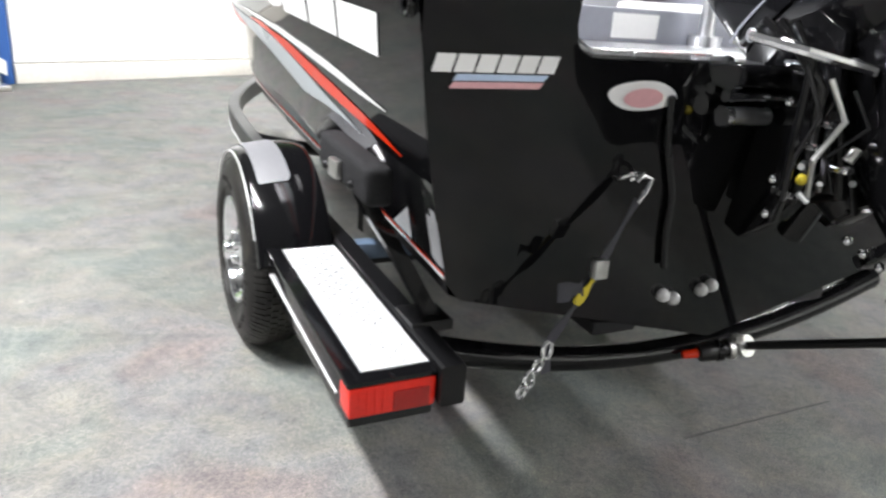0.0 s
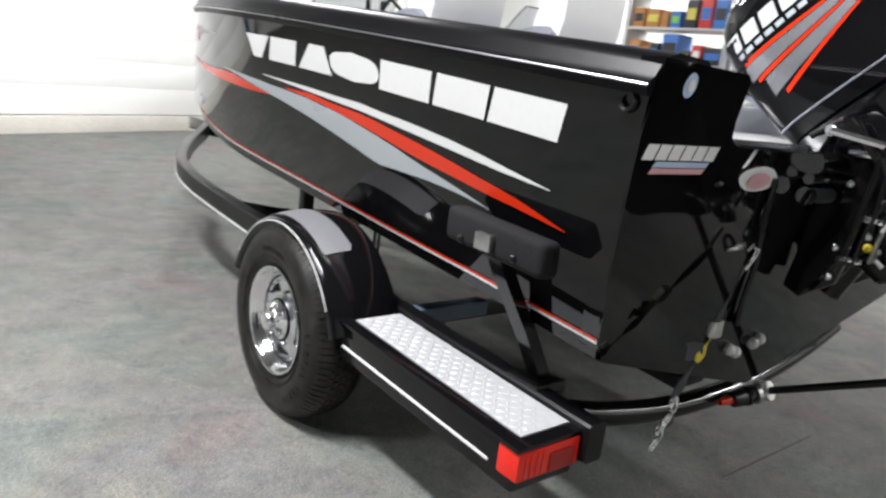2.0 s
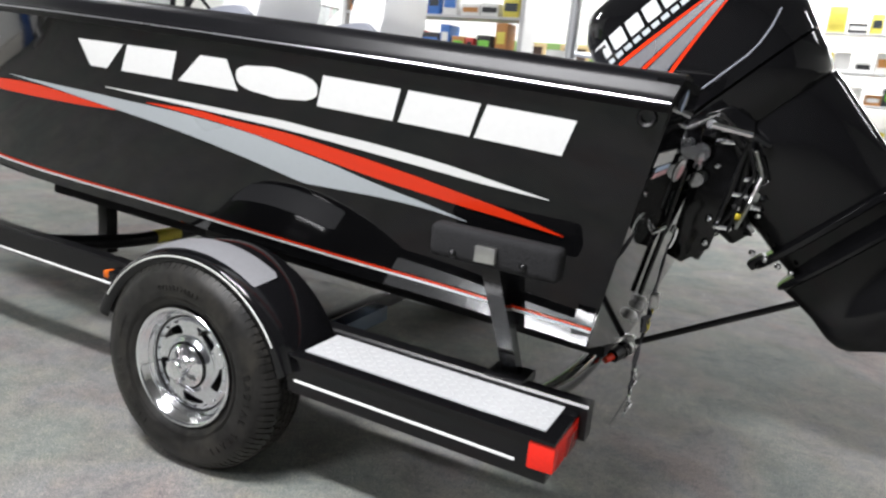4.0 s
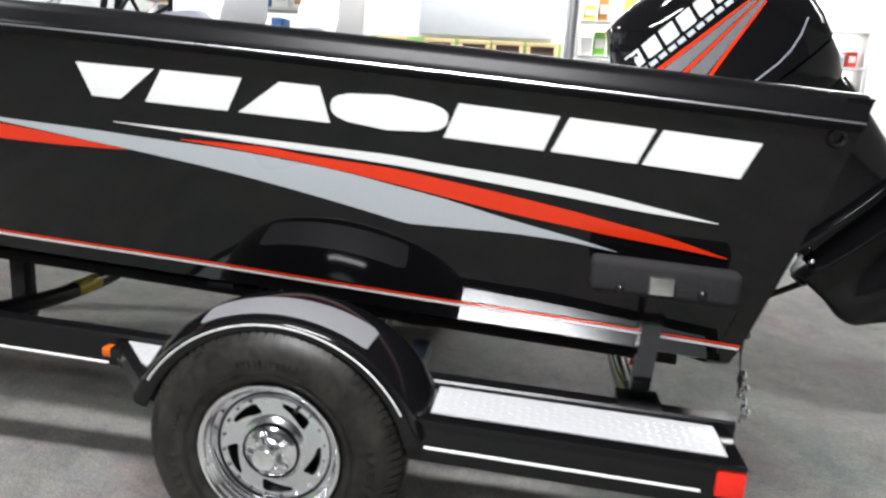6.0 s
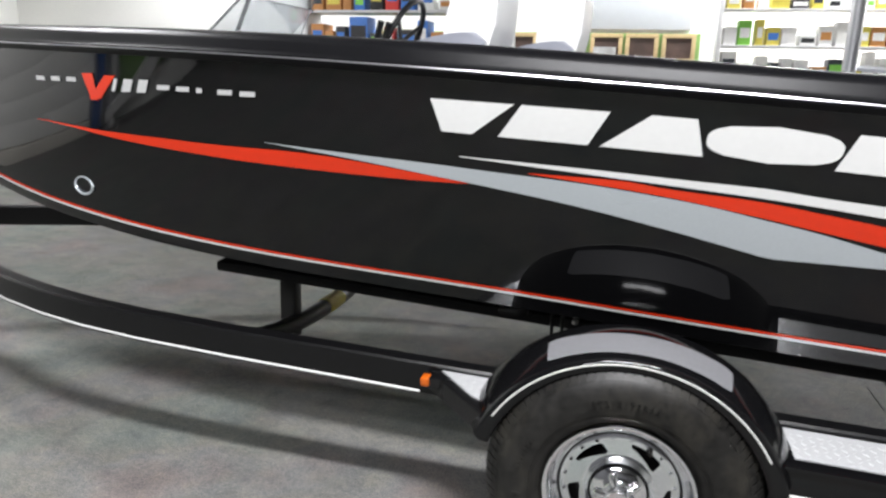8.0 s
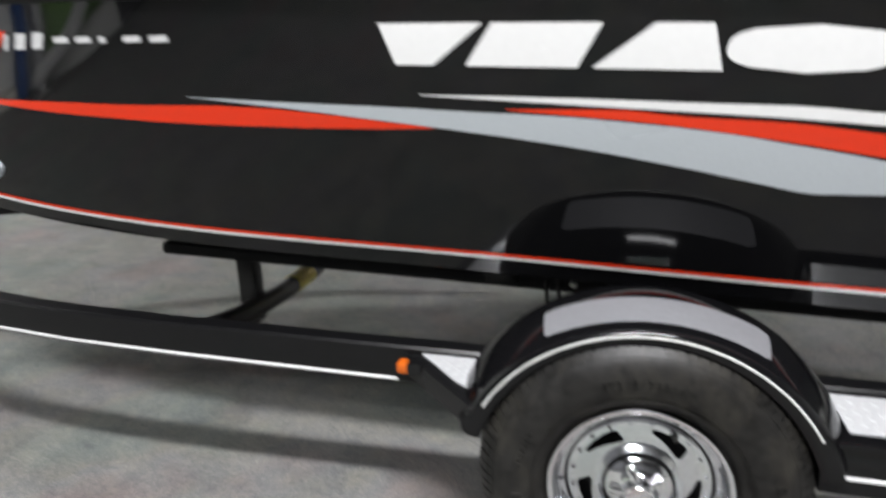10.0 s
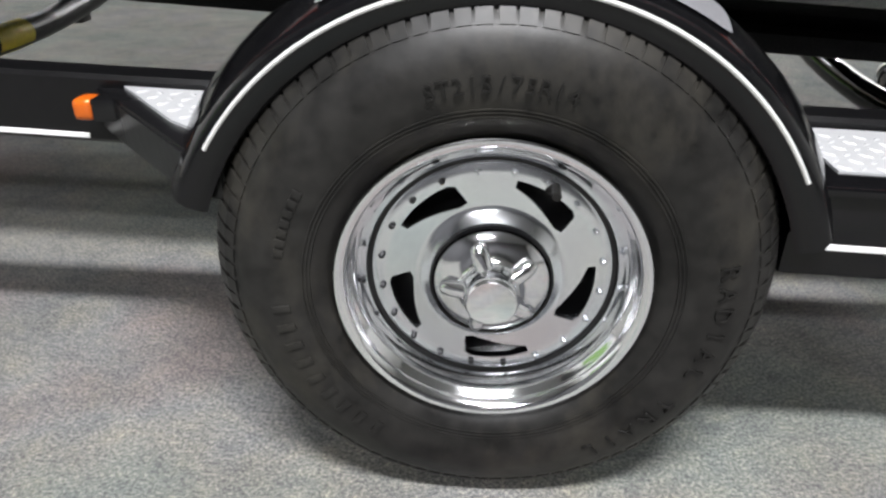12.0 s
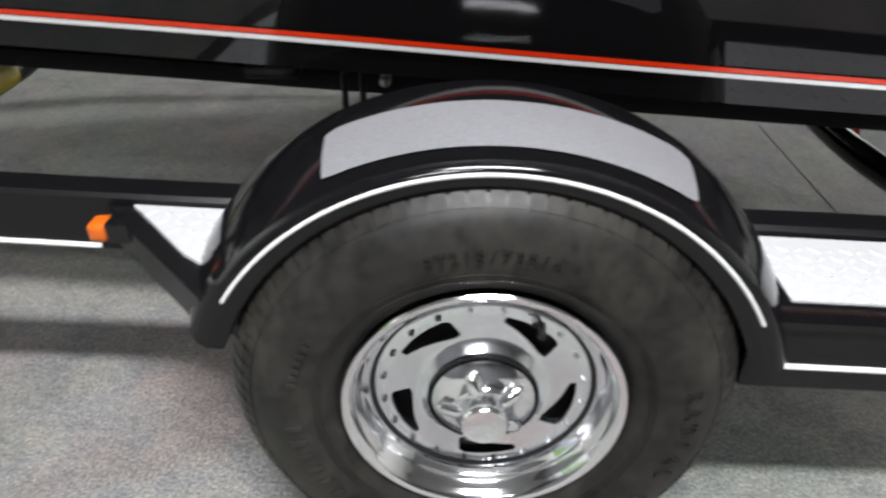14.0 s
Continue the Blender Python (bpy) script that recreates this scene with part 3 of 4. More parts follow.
# ---------------------------------------------------------------- the wheels
def wheel(parent, far):
    c = HUB.copy()
    m = mirror if far else (lambda bm: bm)
    R = 0.338
    side_prof = [(0.178, 0.02), (0.184, -0.022), (0.196, -0.036), (0.215, -0.046), (0.24, -0.053), (0.266, -0.0525), (0.29, -0.046), (0.308, -0.034), (0.32, -0.018), (0.328, -0.004), (0.332, 0.006)]
    back = [(r, 0.116 - y) for r, y in side_prof][::-1]
    tyre = part("tyre", m(lathe_y(side_prof + [(0.334, 0.02), (0.334, 0.096)] + back, c, 128)), RUBBER, parent, "black rubber trailer tyre with dusty sidewall")
    for r, y in ((0.2135, -0.0455), (0.2175, -0.0468), (0.2215, -0.0478)):
        part("sidewall_rib", m(lathe_y([(r - 0.0016, y + 0.003), (r - 0.0008, y - 0.0014), (r + 0.0008, y - 0.0014), (r + 0.0016, y + 0.003)], c, 96)), RUBBER, tyre)
    # tread blocks round the rim of the tyre, one mesh
    bm = bmesh.new()
    for k in range(72):
        for row in range(5):
            a0 = radians(5.0 * (k + 0.5 * (row % 2)) + 0.35)
            a1 = a0 + radians(4.1)
            y0 = -0.002 + row * 0.0245
            y1 = y0 + 0.0195
            ring = []
            for a in (a0, a1):
                for y in (y0, y1):
                    for r in (0.325, R - (0.005 if (row == 0 and y == y0) or (row == 4 and y == y1) else 0)):
                        ring.append(bm.verts.new((c.x + r * math.cos(a), c.y + y, c.z + r * math.sin(a))))
            for f in ((0, 1, 3, 2), (4, 6, 7, 5), (0, 4, 5, 1), (2, 3, 7, 6), (1, 5, 7, 3)):
                bm.faces.new([ring[i] for i in f])
    for k in range(90):
        a0, a1 = radians(4.0 * k), radians(4.0 * k + (3.3 if k % 2 else 2.9))
        ring = [bm.verts.new((c.x + r * math.cos(a), c.y + y, c.z + r * math.sin(a))) for a in (a0, a1) for r, y in ((0.302, -0.034), (0.3035, -0.0385), (0.318, -0.0265), (0.331, -0.0085), (0.3372, 0.004), (0.325, 0.004))]
        bm.faces.new(ring[:6])
        bm.faces.new(ring[6:][::-1])
        for q in range(6):
            bm.faces.new((ring[q], ring[(q + 1) % 6], ring[6 + (q + 1) % 6], ring[6 + q]))
    tagged(part("tread", m(bm), RUBBER, parent, "blocks of the tyre tread", smooth=False), kind="stuff")
    rim = part("rim", m(lathe_y([(0.176, 0.06), (0.182, -0.028), (0.1855, -0.034), (0.187, -0.039), (0.185, -0.0415), (0.179, -0.0405), (0.174, -0.036), (0.1715, -0.030), (0.169, -0.026), (0.164, -0.0215), (0.161, -0.015), (0.159, -0.010), (0.154, -0.0045), (0.152, 0.002), (0.151, 0.01), (0.1495, 0.03), (0.1495, 0.08)], c, 128)), CHROME, parent, "polished chrome wheel rim")
    # dished centre with five slots cut through it
    bm = bmesh.new()
    rad = [(0.064, -0.010), (0.070, -0.014), (0.076, -0.010), (0.084, -0.002), (0.090, 0.0005)] + [(0.092 + 0.0012 * q, 0.001) for q in range(32)] + [(0.132, 0.0015), (0.141, 0.002), (0.1475, 0.006)]
    n = 540
    grid = [[bm.verts.new((c.x + r * math.cos(2 * math.pi * k / n), c.y + y, c.z + r * math.sin(2 * math.pi * k / n))) for r, y in rad] for k in range(n)]
    for k in range(n):
        deg = 360.0 * (k + 0.5) / n
        off = (deg + 88 + 36) % 72 - 36
        for i in range(len(rad) - 1):
            rm = (rad[i][0] + rad[i + 1][0]) / 2
            u = (rm - 0.096) / 0.030
            tip = min(max((off + 12) / 36, 0.0), 1.0)
            lo = -20 + 5 * u + 40 * max(0.0, u - 0.9) + 40 * max(0.0, 0.1 - u)
            if 0.0955 < rm < 0.1265 and lo < off < 23 and u > 0.72 * tip ** 1.4 and u < 1.0:
                continue
            bm.faces.new((grid[k][i], grid[k][i + 1], grid[(k + 1) % n][i + 1], grid[(k + 1) % n][i]))
    edges = [e for e in bm.edges if len(e.link_faces) == 1]
    ext = bmesh.ops.extrude_edge_only(bm, edges=edges)
    for v in [g for g in ext["geom"] if isinstance(g, bmesh.types.BMVert)]:
        v.co.y += 0.012
    disc = part("rim_disc", m(bm), CHROMEDULL, parent, "slotted brushed chrome wheel centre")
    # black ring puts the shade between disc and rim into the shape
    part("gap_shade_ring", m(lathe_y([(0.1462, 0.0045), (0.1485, 0.0035), (0.1512, 0.0035), (0.1515, 0.02)], c, 96)), BLACKSATIN, parent, "black ring standing for the shade between disc and rim")
    part("brake_drum", m(lathe_y([(0.0, 0.05), (0.15, 0.05), (0.15, 0.09)], c, 48)), BLACKSATIN, parent, "dark brake drum behind the slots")
    part("centre_ring", m(lathe_y([(0.0745, -0.006), (0.0745, -0.018), (0.071, -0.019), (0.068, -0.012)], c, 72)), BLACKGLOSS, parent, "dark ring round the hub cap")
    # hub cap with five nut covers and a round boss
    bm = lathe_y([(0.0695, -0.012), (0.068, -0.020), (0.060, -0.026), (0.050, -0.030), (0.042, -0.033), (0.036, -0.038), (0.0335, -0.046), (0.0325, -0.060), (0.031, -0.066), (0.0285, -0.069), (0.026, -0.068), (0.0, -0.067)], c, 64)
    part("hub_cap", m(bm), CHROME, parent, "chrome hub cap with five nut covers")
    for k in range(5):
        deg = 108 + 72 * k
        tip = tube([(0.024, -0.040, 0), (0.034, -0.038, 0), (0.046, -0.035, 0), (0.054, -0.032, 0), (0.058, -0.030, 0), (0.060, -0.029, 0)], [0.0115, 0.0115, 0.0112, 0.0105, 0.008, 0.003], 14)
        for v in tip.verts:
            v.co = c + Matrix.Rotation(radians(-deg), 3, "Y") @ v.co
        part("nut_cover", m(tip), CHROME, rim, "chrome nut cover")
    # ring of rivets: 6 to 15, round the left side, are dark grey
    for k in range(20):
        a = radians(9 + 18 * k)
        part("rivet", m(sphere(c + Vector((0.135 * math.cos(a), -0.001, 0.135 * math.sin(a))), 0.0042, None, 8, 5)), CHROMEDULL if not 5 < k < 16 else DARKGREY, rim)
    a = radians(61)
    part("valve_stem", m(tube([c + Vector((0.128 * math.cos(a), 0.004, 0.128 * math.sin(a))), c + Vector((0.140 * math.cos(a), -0.012, 0.140 * math.sin(a))), c + Vector((0.137 * math.cos(a), -0.034, 0.137 * math.sin(a)))], [0.006, 0.005, 0.0055], 10)), RUBBER, rim, "black rubber valve stem")
    if not far:
        letters(tyre, c)


def letters(tyre, c):
    """Raised sidewall writing, letter by letter round the tyre."""
    def run(text, mid, radius, size, gap):
        n = len(text)
        tilt = math.degrees(math.atan2(SIDE_Y(radius + size * 0.7) - SIDE_Y(radius), size * 0.7))
        for i, ch in enumerate(text):
            if ch == " ":
                continue
            deg = mid - (i - (n - 1) / 2) * gap
            fc = bpy.data.curves.new("sidewall_letter", "FONT")
            fc.body, fc.size, fc.extrude, fc.align_x, fc.resolution_u = ch, size, 0.0036, "CENTER", 2
            tmp = bpy.data.objects.new("tmp_letter", fc)
            me = bpy.data.meshes.new_from_object(tmp)
            bpy.data.objects.remove(tmp)
            ob = new("sidewall_letter", me)
            me.materials.append(RUBBER)
            a = radians(deg)
            ob.matrix_world = Matrix.Translation(c) @ Matrix.Rotation(-a + math.pi / 2, 4, "Y") @ pose(0, SIDE_Y(radius) + 0.0015, radius, 90 - tilt, 0, 0)
            ob.parent = tyre
            ob.matrix_parent_inverse = tyre.matrix_world.inverted()

    SIDE_Y = curve([0.2, 0.215, 0.24, 0.262, 0.29, 0.308, 0.32], [-0.038, -0.046, -0.053, -0.0535, -0.046, -0.034, -0.018])
    run("ST215/75R14", 90, 0.240, 0.025, 3.4)
    run("RADIAL TRAIL", -25, 0.256, 0.031, 6.2)
    for mid, n in ((214, 9), (161, 7)):
        for i in range(n):
            a = radians(mid + (i - n / 2) * (6.2 if n == 9 else 3.0))
            r0, r1 = (0.238, 0.260) if n == 9 else (0.243, 0.254)
            bm = box(-0.005, 0.004, -0.0019, 0.002, r0, r1, 0.0006)
            for v in bm.verts:
                v.co.y += SIDE_Y(v.co.z)
            for v in bm.verts:
                v.co = c + Matrix.Rotation(-a + math.pi / 2, 3, "Y") @ v.co
            part("sidewall_bar", bm, RUBBER, tyre)


for far in (False, True):
    w = new("wheel")
    w.parent = trailer
    w.matrix_parent_inverse = trailer.matrix_world.inverted()
    w.empty_display_size = 0.1
    bpy.context.view_layer.update()
    wheel(w, far)


def quad_decal(name, corners, material, out=0.0025, label="", round_c=False):
    """A flat vinyl piece on the side: corners as (x, z), bottom left, bottom right, top right, top left."""
    (ax, az), (bx, bz), (cx, cz), (dx, dz) = corners
    bm = bmesh.new()
    n = 10
    rows = []
    for j in range(n + 1):
        v = j / n
        row = []
        for i in range(n + 1):
            u = i / n
            uu = u
            if round_c:
                k = 0.5 * (1 - math.sqrt(max(0.0, 1 - (abs(2 * v - 1)) ** 3)))
                uu = k + u * (1 - 2 * k)
            x = (ax + (bx - ax) * uu) * (1 - v) + (dx + (cx - dx) * uu) * v
            z = (az + (bz - az) * uu) * (1 - v) + (dz + (cz - dz) * uu) * v
            row.append(raked_point(x, z, out))
        rows.append(row)
    return part(name, loft(rows, closed=False), material, boat, label)


# the large white mark: seven slanted plain blocks
mark_low = curve([-0.6, -0.495, 0.117, 0.62, 1.1], [1.195, 1.190, 1.161, 1.129, 1.0925])
mark_high = curve([-0.6, -0.519, 0.0, 0.42, 0.876, 1.12], [1.272, 1.2695, 1.249, 1.2246, 1.1925, 1.175])


for b0, b1, t0, t1, rnd in ((-0.495, -0.418, -0.519, -0.312, False), (-0.353, -0.139, -0.295, -0.091, False), (-0.112, 0.117, 0.0, 0.098, False), (0.117, 0.39, 0.125, 0.405, True), (0.388, 0.618, 0.422, 0.649, False), (0.634, 0.838, 0.67, 0.866, False), (0.850, 1.087, 0.882, 1.107, False)):
    def at(u, v):
        x = (b0 + (b1 - b0) * u) * (1 - v) + (t0 + (t1 - t0) * u) * v
        return x, mark_low(x) + (mark_high(x) - mark_low(x)) * v
    quad_decal("name_block", (at(0, 0), at(1, 0), at(1, 1), at(0, 1)), WHITE, label="plain slanted white block", round_c=rnd)

band("white_stripe", [(-0.453, 1.127, 1.129), (-0.15, 1.1035, 1.116), (0.124, 1.082, 1.101), (0.255, 1.071, 1.0945), (0.39, 1.057, 1.080), (0.53, 1.0405, 1.067), (0.782, 1.0105, 1.034), (0.9, 0.998, 1.014), (1.077, 0.983, 0.985)], WHITE, label="white tapering stripe")
band("red_stripe", [(-0.278, 1.094, 1.096), (-0.06, 1.072, 1.0915), (0.05, 1.0585, 1.0785), (0.255, 1.025, 1.062), (0.40, 0.998, 1.041), (0.53, 0.974, 1.020), (0.80, 0.935, 0.970), (0.95, 0.919, 0.943), (1.138, 0.897, 0.899)], RED, label="red tapering stripe")
band("silver_stripe", [(-1.028, 1.1295, 1.1305), (-0.78, 1.1045, 1.117), (-0.515, 1.071, 1.1035), (-0.395, 1.0545, 1.095), (-0.163, 1.0185, 1.079), (0.055, 0.9755, 1.055), (0.163, 0.9515, 1.039), (0.262, 0.9285, 1.0195), (0.30, 0.9205, 1.0125), (0.40, 0.920, 0.992), (0.53, 0.919, 0.9595), (0.664, 0.9115, 0.930), (0.833, 0.892, 0.894)], SILVER, 0.0018, label="silver grey tapering stripe")
band("fore_red_stripe", [(-2.02, 1.146, 1.147), (-1.808, 1.126, 1.134), (-1.671, 1.110, 1.1255), (-1.533, 1.0969, 1.1213), (-1.396, 1.0869, 1.1179), (-1.258, 1.0791, 1.1137), (-1.121, 1.0714, 1.1116), (-0.984, 1.066, 1.1106), (-0.846, 1.0621, 1.1052), (-0.709, 1.0591, 1.0932), (-0.571, 1.0572, 1.0772), (-0.434, 1.0577, 1.0593)], RED, 0.003, label="red tapering stripe towards the bow")

# small model mark near the bow: a red slanted piece, white bars each side
quad_decal("model_mark", ((-1.715, 1.225), (-1.66, 1.225), (-1.575, 1.298), (-1.625, 1.298)), RED, label="small red slanted mark")
quad_decal("model_mark", ((-1.735, 1.303), (-1.705, 1.221), (-1.672, 1.221), (-1.682, 1.303)), RED, label="small red slanted mark")
for x, w in ((-1.60, 0.016), (-1.555, 0.040), (-1.488, 0.040)):
    quad_decal("model_bar", ((x, 1.251), (x + w, 1.252), (x + w + 0.02, 1.289), (x + 0.02, 1.290)), PALEGREY, 0.004, label="small white slanted bar")
for k in range(5):
    x = -1.40 + 0.078 * k
    z = 1.262 - 0.0021 * k
    quad_decal("model_bar", ((x, z), (x + (0.022 if k == 2 else 0.052), z), (x + (0.025 if k == 2 else 0.055), z + 0.014), (x + 0.003, z + 0.014)), PALEGREY, label="small white bar")
for k in range(3):
    x = -1.99 + 0.085 * k
    quad_decal("model_bar", ((x, 1.276), (x + 0.05, 1.275), (x + 0.05, 1.289), (x, 1.290)), PALEGREY, label="small white bar")

# fittings in the side
p = Vector(raked_point(1.258, 1.198, 0.004))
ring = lathe_y([(0.012, 0.02), (0.012, -0.004), (0.019, -0.006), (0.022, 0.0), (0.022, 0.01)], p, 28)
part("drain_fitting", ring, BLACKSATIN, boat, "round black drain fitting")
p = Vector(raked_point(-1.83, 0.93, 0.002))
part("bow_sticker", tube([p + Vector((0.045 * math.cos(a), -0.012 * math.cos(a), 0.03 * math.sin(a))) for a in [2 * math.pi * k / 16 for k in range(17)]], 0.004, 6), SILVER, boat, "small grey ring sticker")


# stickers on the transom
def transom_bar(y0, y1, z0, z1, lean, material, label, out=0.0065):
    bm = bmesh.new()
    vs = [bm.verts.new((raked(1.3, z) + out, y, z)) for y, z in ((y0, z0), (y1, z0), (y1 + lean, z1), (y0 + lean, z1))]
    bm.faces.new(vs)
    part("sticker", bm, material, boat, label)


PINK = mat("pink_sticker", (0.72, 0.4, 0.42), 0.35, 0, 0.1, 60)
PALEBLUE = mat("pale_blue_sticker", (0.5, 0.62, 0.8), 0.35, 0, 0.1, 60)
for k in range(6):
    y = 0.092 + 0.0425 * k
    transom_bar(y, y + 0.038, 1.090, 1.122, 0.006, WHITE, "slanted white sticker block")
transom_bar(0.135, 0.325, 1.075, 1.087, 0.008, PALEBLUE, "pale blue sticker bar")
transom_bar(0.13, 0.318, 1.061, 1.073, 0.008, PINK, "pink sticker bar")
bm = bmesh.new()
bm.faces.new([bm.verts.new((raked(1.3, 1.050 + 0.031 * math.sin(a)) + 0.0065, 0.57 + 0.088 * math.cos(a) * (1 - 0.1 * math.sin(2 * a)), 1.050 + 0.031 * math.sin(a))) for a in [2 * math.pi * k / 32 for k in range(32)]])
part("sticker", bm, WHITE, boat, "oval white sticker")
bm = bmesh.new()
bm.faces.new([bm.verts.new((raked(1.3, 1.050 + 0.02 * math.sin(a)) + 0.0095, 0.57 + 0.05 * math.cos(a), 1.046 + 0.02 * math.sin(a))) for a in [2 * math.pi * k / 24 for k in range(24)]])
part("sticker", bm, PINK, boat, "pink oval in the sticker")
bm = bmesh.new()
bm.faces.new([bm.verts.new((raked(1.3, 1.238) + 0.0065 + 0.24 * 0.02 * math.sin(a), 0.155 + 0.02 * math.cos(a), 1.238 + 0.024 * math.sin(a))) for a in [2 * math.pi * k / 24 for k in range(24)]])
part("sticker", bm, PALEBLUE, boat, "round pale blue sticker")
bm = bmesh.new()
bm.faces.new([bm.verts.new((raked(1.3, 1.238) + 0.0095 + 0.24 * 0.01 * math.sin(a), 0.155 + 0.010 * math.cos(a), 1.238 + 0.012 * math.sin(a))) for a in [2 * math.pi * k / 20 for k in range(20)]])
part("sticker", bm, WHITE, boat, "white dot in the round sticker")

# transom ring, and a hose that hangs down the transom
part("tie_down_ring", tube([(raked(1.3, 0.87) + 0.012 + 0.022 * math.sin(a), 0.60 + 0.022 * math.cos(a), 0.87 + 0.014 * math.sin(a)) for a in [2 * math.pi * k / 14 for k in range(15)]], 0.0055, 8), CHROME, boat, "chrome tie-down ring")
part("hose", tube([(1.256, 0.64, 1.05), (1.234, 0.67, 0.95), (1.204, 0.74, 0.82), (1.175, 0.77, 0.70), (1.157, 0.80, 0.62)], 0.008, 8), BLACKSATIN, boat, "black hose down the transom")
for y, z in ((0.84, 0.53), (0.88, 0.515), (0.97, 0.53), (1.0, 0.54)):
    part("drain_plug", sphere((raked(1.3, z) + 0.015, y, z), 0.018, None, 12, 8), PALEGREY, boat, "pale plug low on the transom")

# things on the boat
part("stern_pole", tube([(0.68, 1.27, 1.1), (0.685, 1.27, 2.15)], 0.024, 14), ALU, boat, "bright aluminium stern pole")
part("pole_base", tube([(0.68, 1.27, 1.115), (0.68, 1.27, 1.15)], 0.05, 16), ALU, boat)
part("pole_arm", tube([(0.70, 1.27, 1.385), (0.82, 1.2, 1.375), (0.92, 1.1, 1.37)], 0.011, 8), ALU, boat, "bright side arm of the pole")
part("aft_bulkhead", box(0.56, 0.63, 0.24, 2 * YC - 0.24, 0.98, 1.215, 0.012), SEATGREY, boat, "pale grey aft bulkhead")
part("aft_label", box(0.631, 0.634, 0.95, 1.12, 1.13, 1.20, 0.001), WHITE, boat, "white label on the bulkhead")
for y in (0.55, 1.60):
    part("aft_seat", box(0.05, 0.50, y - 0.2, y + 0.25, 1.12, 1.24, 0.03, seg=3), SEATWHITE, boat, "white vinyl aft seat cushion")


def pedestal_seat(x, y, turn):
    s = thing("pedestal_seat", (x, y, 0.98), "grey and white vinyl folding boat seat with tall back", "seat", "boat seats")
    part("pedestal", tube([(x, y, 0.98), (x, y, 1.12)], 0.04, 14), ALU, s)
    part("cushion", box(x - 0.22, x + 0.2, y - 0.22, y + 0.22, 1.12, 1.22, 0.04, seg=3), SEATGREY, s)
    part("backrest", prism([(x + 0.05, 1.2), (x + 0.19, 1.2), (x + 0.27, 1.5), (x + 0.28, 1.66), (x + 0.2, 1.72), (x + 0.12, 1.66), (x + 0.08, 1.5)], y - 0.21, y + 0.21, None, 0.025), SEATWHITE, s, "white vinyl backrest")
    fin = [(x - 0.24 + 0.44 * k / 12, 1.30 + 0.17 * math.sin(math.pi * 0.5 * (k / 12) ** 0.8)) for k in range(13)]
    part("side_wing", prism([(x + 0.22, 1.2), (x - 0.26, 1.2)] + fin + [(x + 0.24, 1.44)], y - 0.25, y - 0.215, None, 0.006), SEATGREY, s, "grey side wing of the seat")


pedestal_seat(-0.80, 1.10, 0)
pedestal_seat(-0.55, 1.66, 0)
console = thing("helm_console", (-1.1, 1.0, 0.98), "white moulded helm console with black steering wheel", "console")
part("body", prism([(-1.55, 0.98), (-0.95, 0.98), (-0.98, 1.3), (-1.1, 1.42), (-1.35, 1.45), (-1.62, 1.38)], 0.75, 1.35, None, 0.03), SEATWHITE, console)
part("dash_panel", prism([(-0.97, 1.30), (-1.09, 1.425), (-1.10, 1.415), (-0.985, 1.29)], 0.8, 1.3, None, 0.003), BLACKSATIN, console, "black dash panel")
wheel_c = Vector((-0.93, 1.05, 1.44))
ringpts = []
for k in range(33):
    a = 2 * math.pi * k / 32
    ringpts.append(wheel_c + Vector((0.07 * math.sin(a) , 0.17 * math.cos(a), 0.15 * math.sin(a))))
part("steering_wheel", tube(ringpts, 0.011, 8), BLACKSATIN, console, "black steering wheel")
for k in range(3):
    a = 2 * math.pi * k / 3 + 0.5
    part("wheel_spoke", tube([wheel_c, wheel_c + Vector((0.07 * math.sin(a), 0.17 * math.cos(a), 0.15 * math.sin(a)))], 0.008, 6), BLACKSATIN, console)
part("steering_column", tube([wheel_c, (-1.06, 1.05, 1.38)], 0.02, 10), BLACKSATIN, console)
for y in (0.82, 0.9, 1.28):
    part("throttle_lever", tube([(-0.97, y, 1.32), (-0.95, y, 1.42), (-0.92, y - 0.02, 1.5)], 0.012, 8), BLACKSATIN, console)
bm = prism([(-1.52, 1.40), (-1.50, 1.40), (-1.38, 1.66), (-1.40, 1.66)], 0.8, 1.3)
part("windscreen", bm, GLASSM, console, "clear low windscreen")

# ---------------------------------------------------------------- the outboard motor, tilted up on the transom
motor = thing("outboard_motor", (1.30, YC, 1.12), "tilted black outboard motor with grey and red stripes", "outboard motor")
PIV = Vector((1.30, YC, 1.12))
TILTM = 43.0


def tilt(p):
    a = radians(TILTM)
    return Vector((PIV.x + p[0] * math.cos(a) - p[2] * math.sin(a), PIV.y + p[1], PIV.z + p[0] * math.sin(a) + p[2] * math.cos(a)))


def tilted(bm):
    for v in bm.verts:
        v.co = tilt(v.co)
    return bm


def pod(rings, power=3.2, seg=40):
    """Stacked rounded outlines: height, front, back, half width."""
    out = []
    for z, x0, x1, w in rings:
        cx, rx = (x0 + x1) / 2, (x1 - x0) / 2
        row = []
        for k in range(seg):
            a = 2 * math.pi * k / seg
            ca, sa = math.cos(a), math.sin(a)
            row.append((cx + rx * math.copysign(abs(ca) ** (2 / power), ca), w * math.copysign(abs(sa) ** (2 / power), sa), z))
        out.append(row)
    return loft(out)


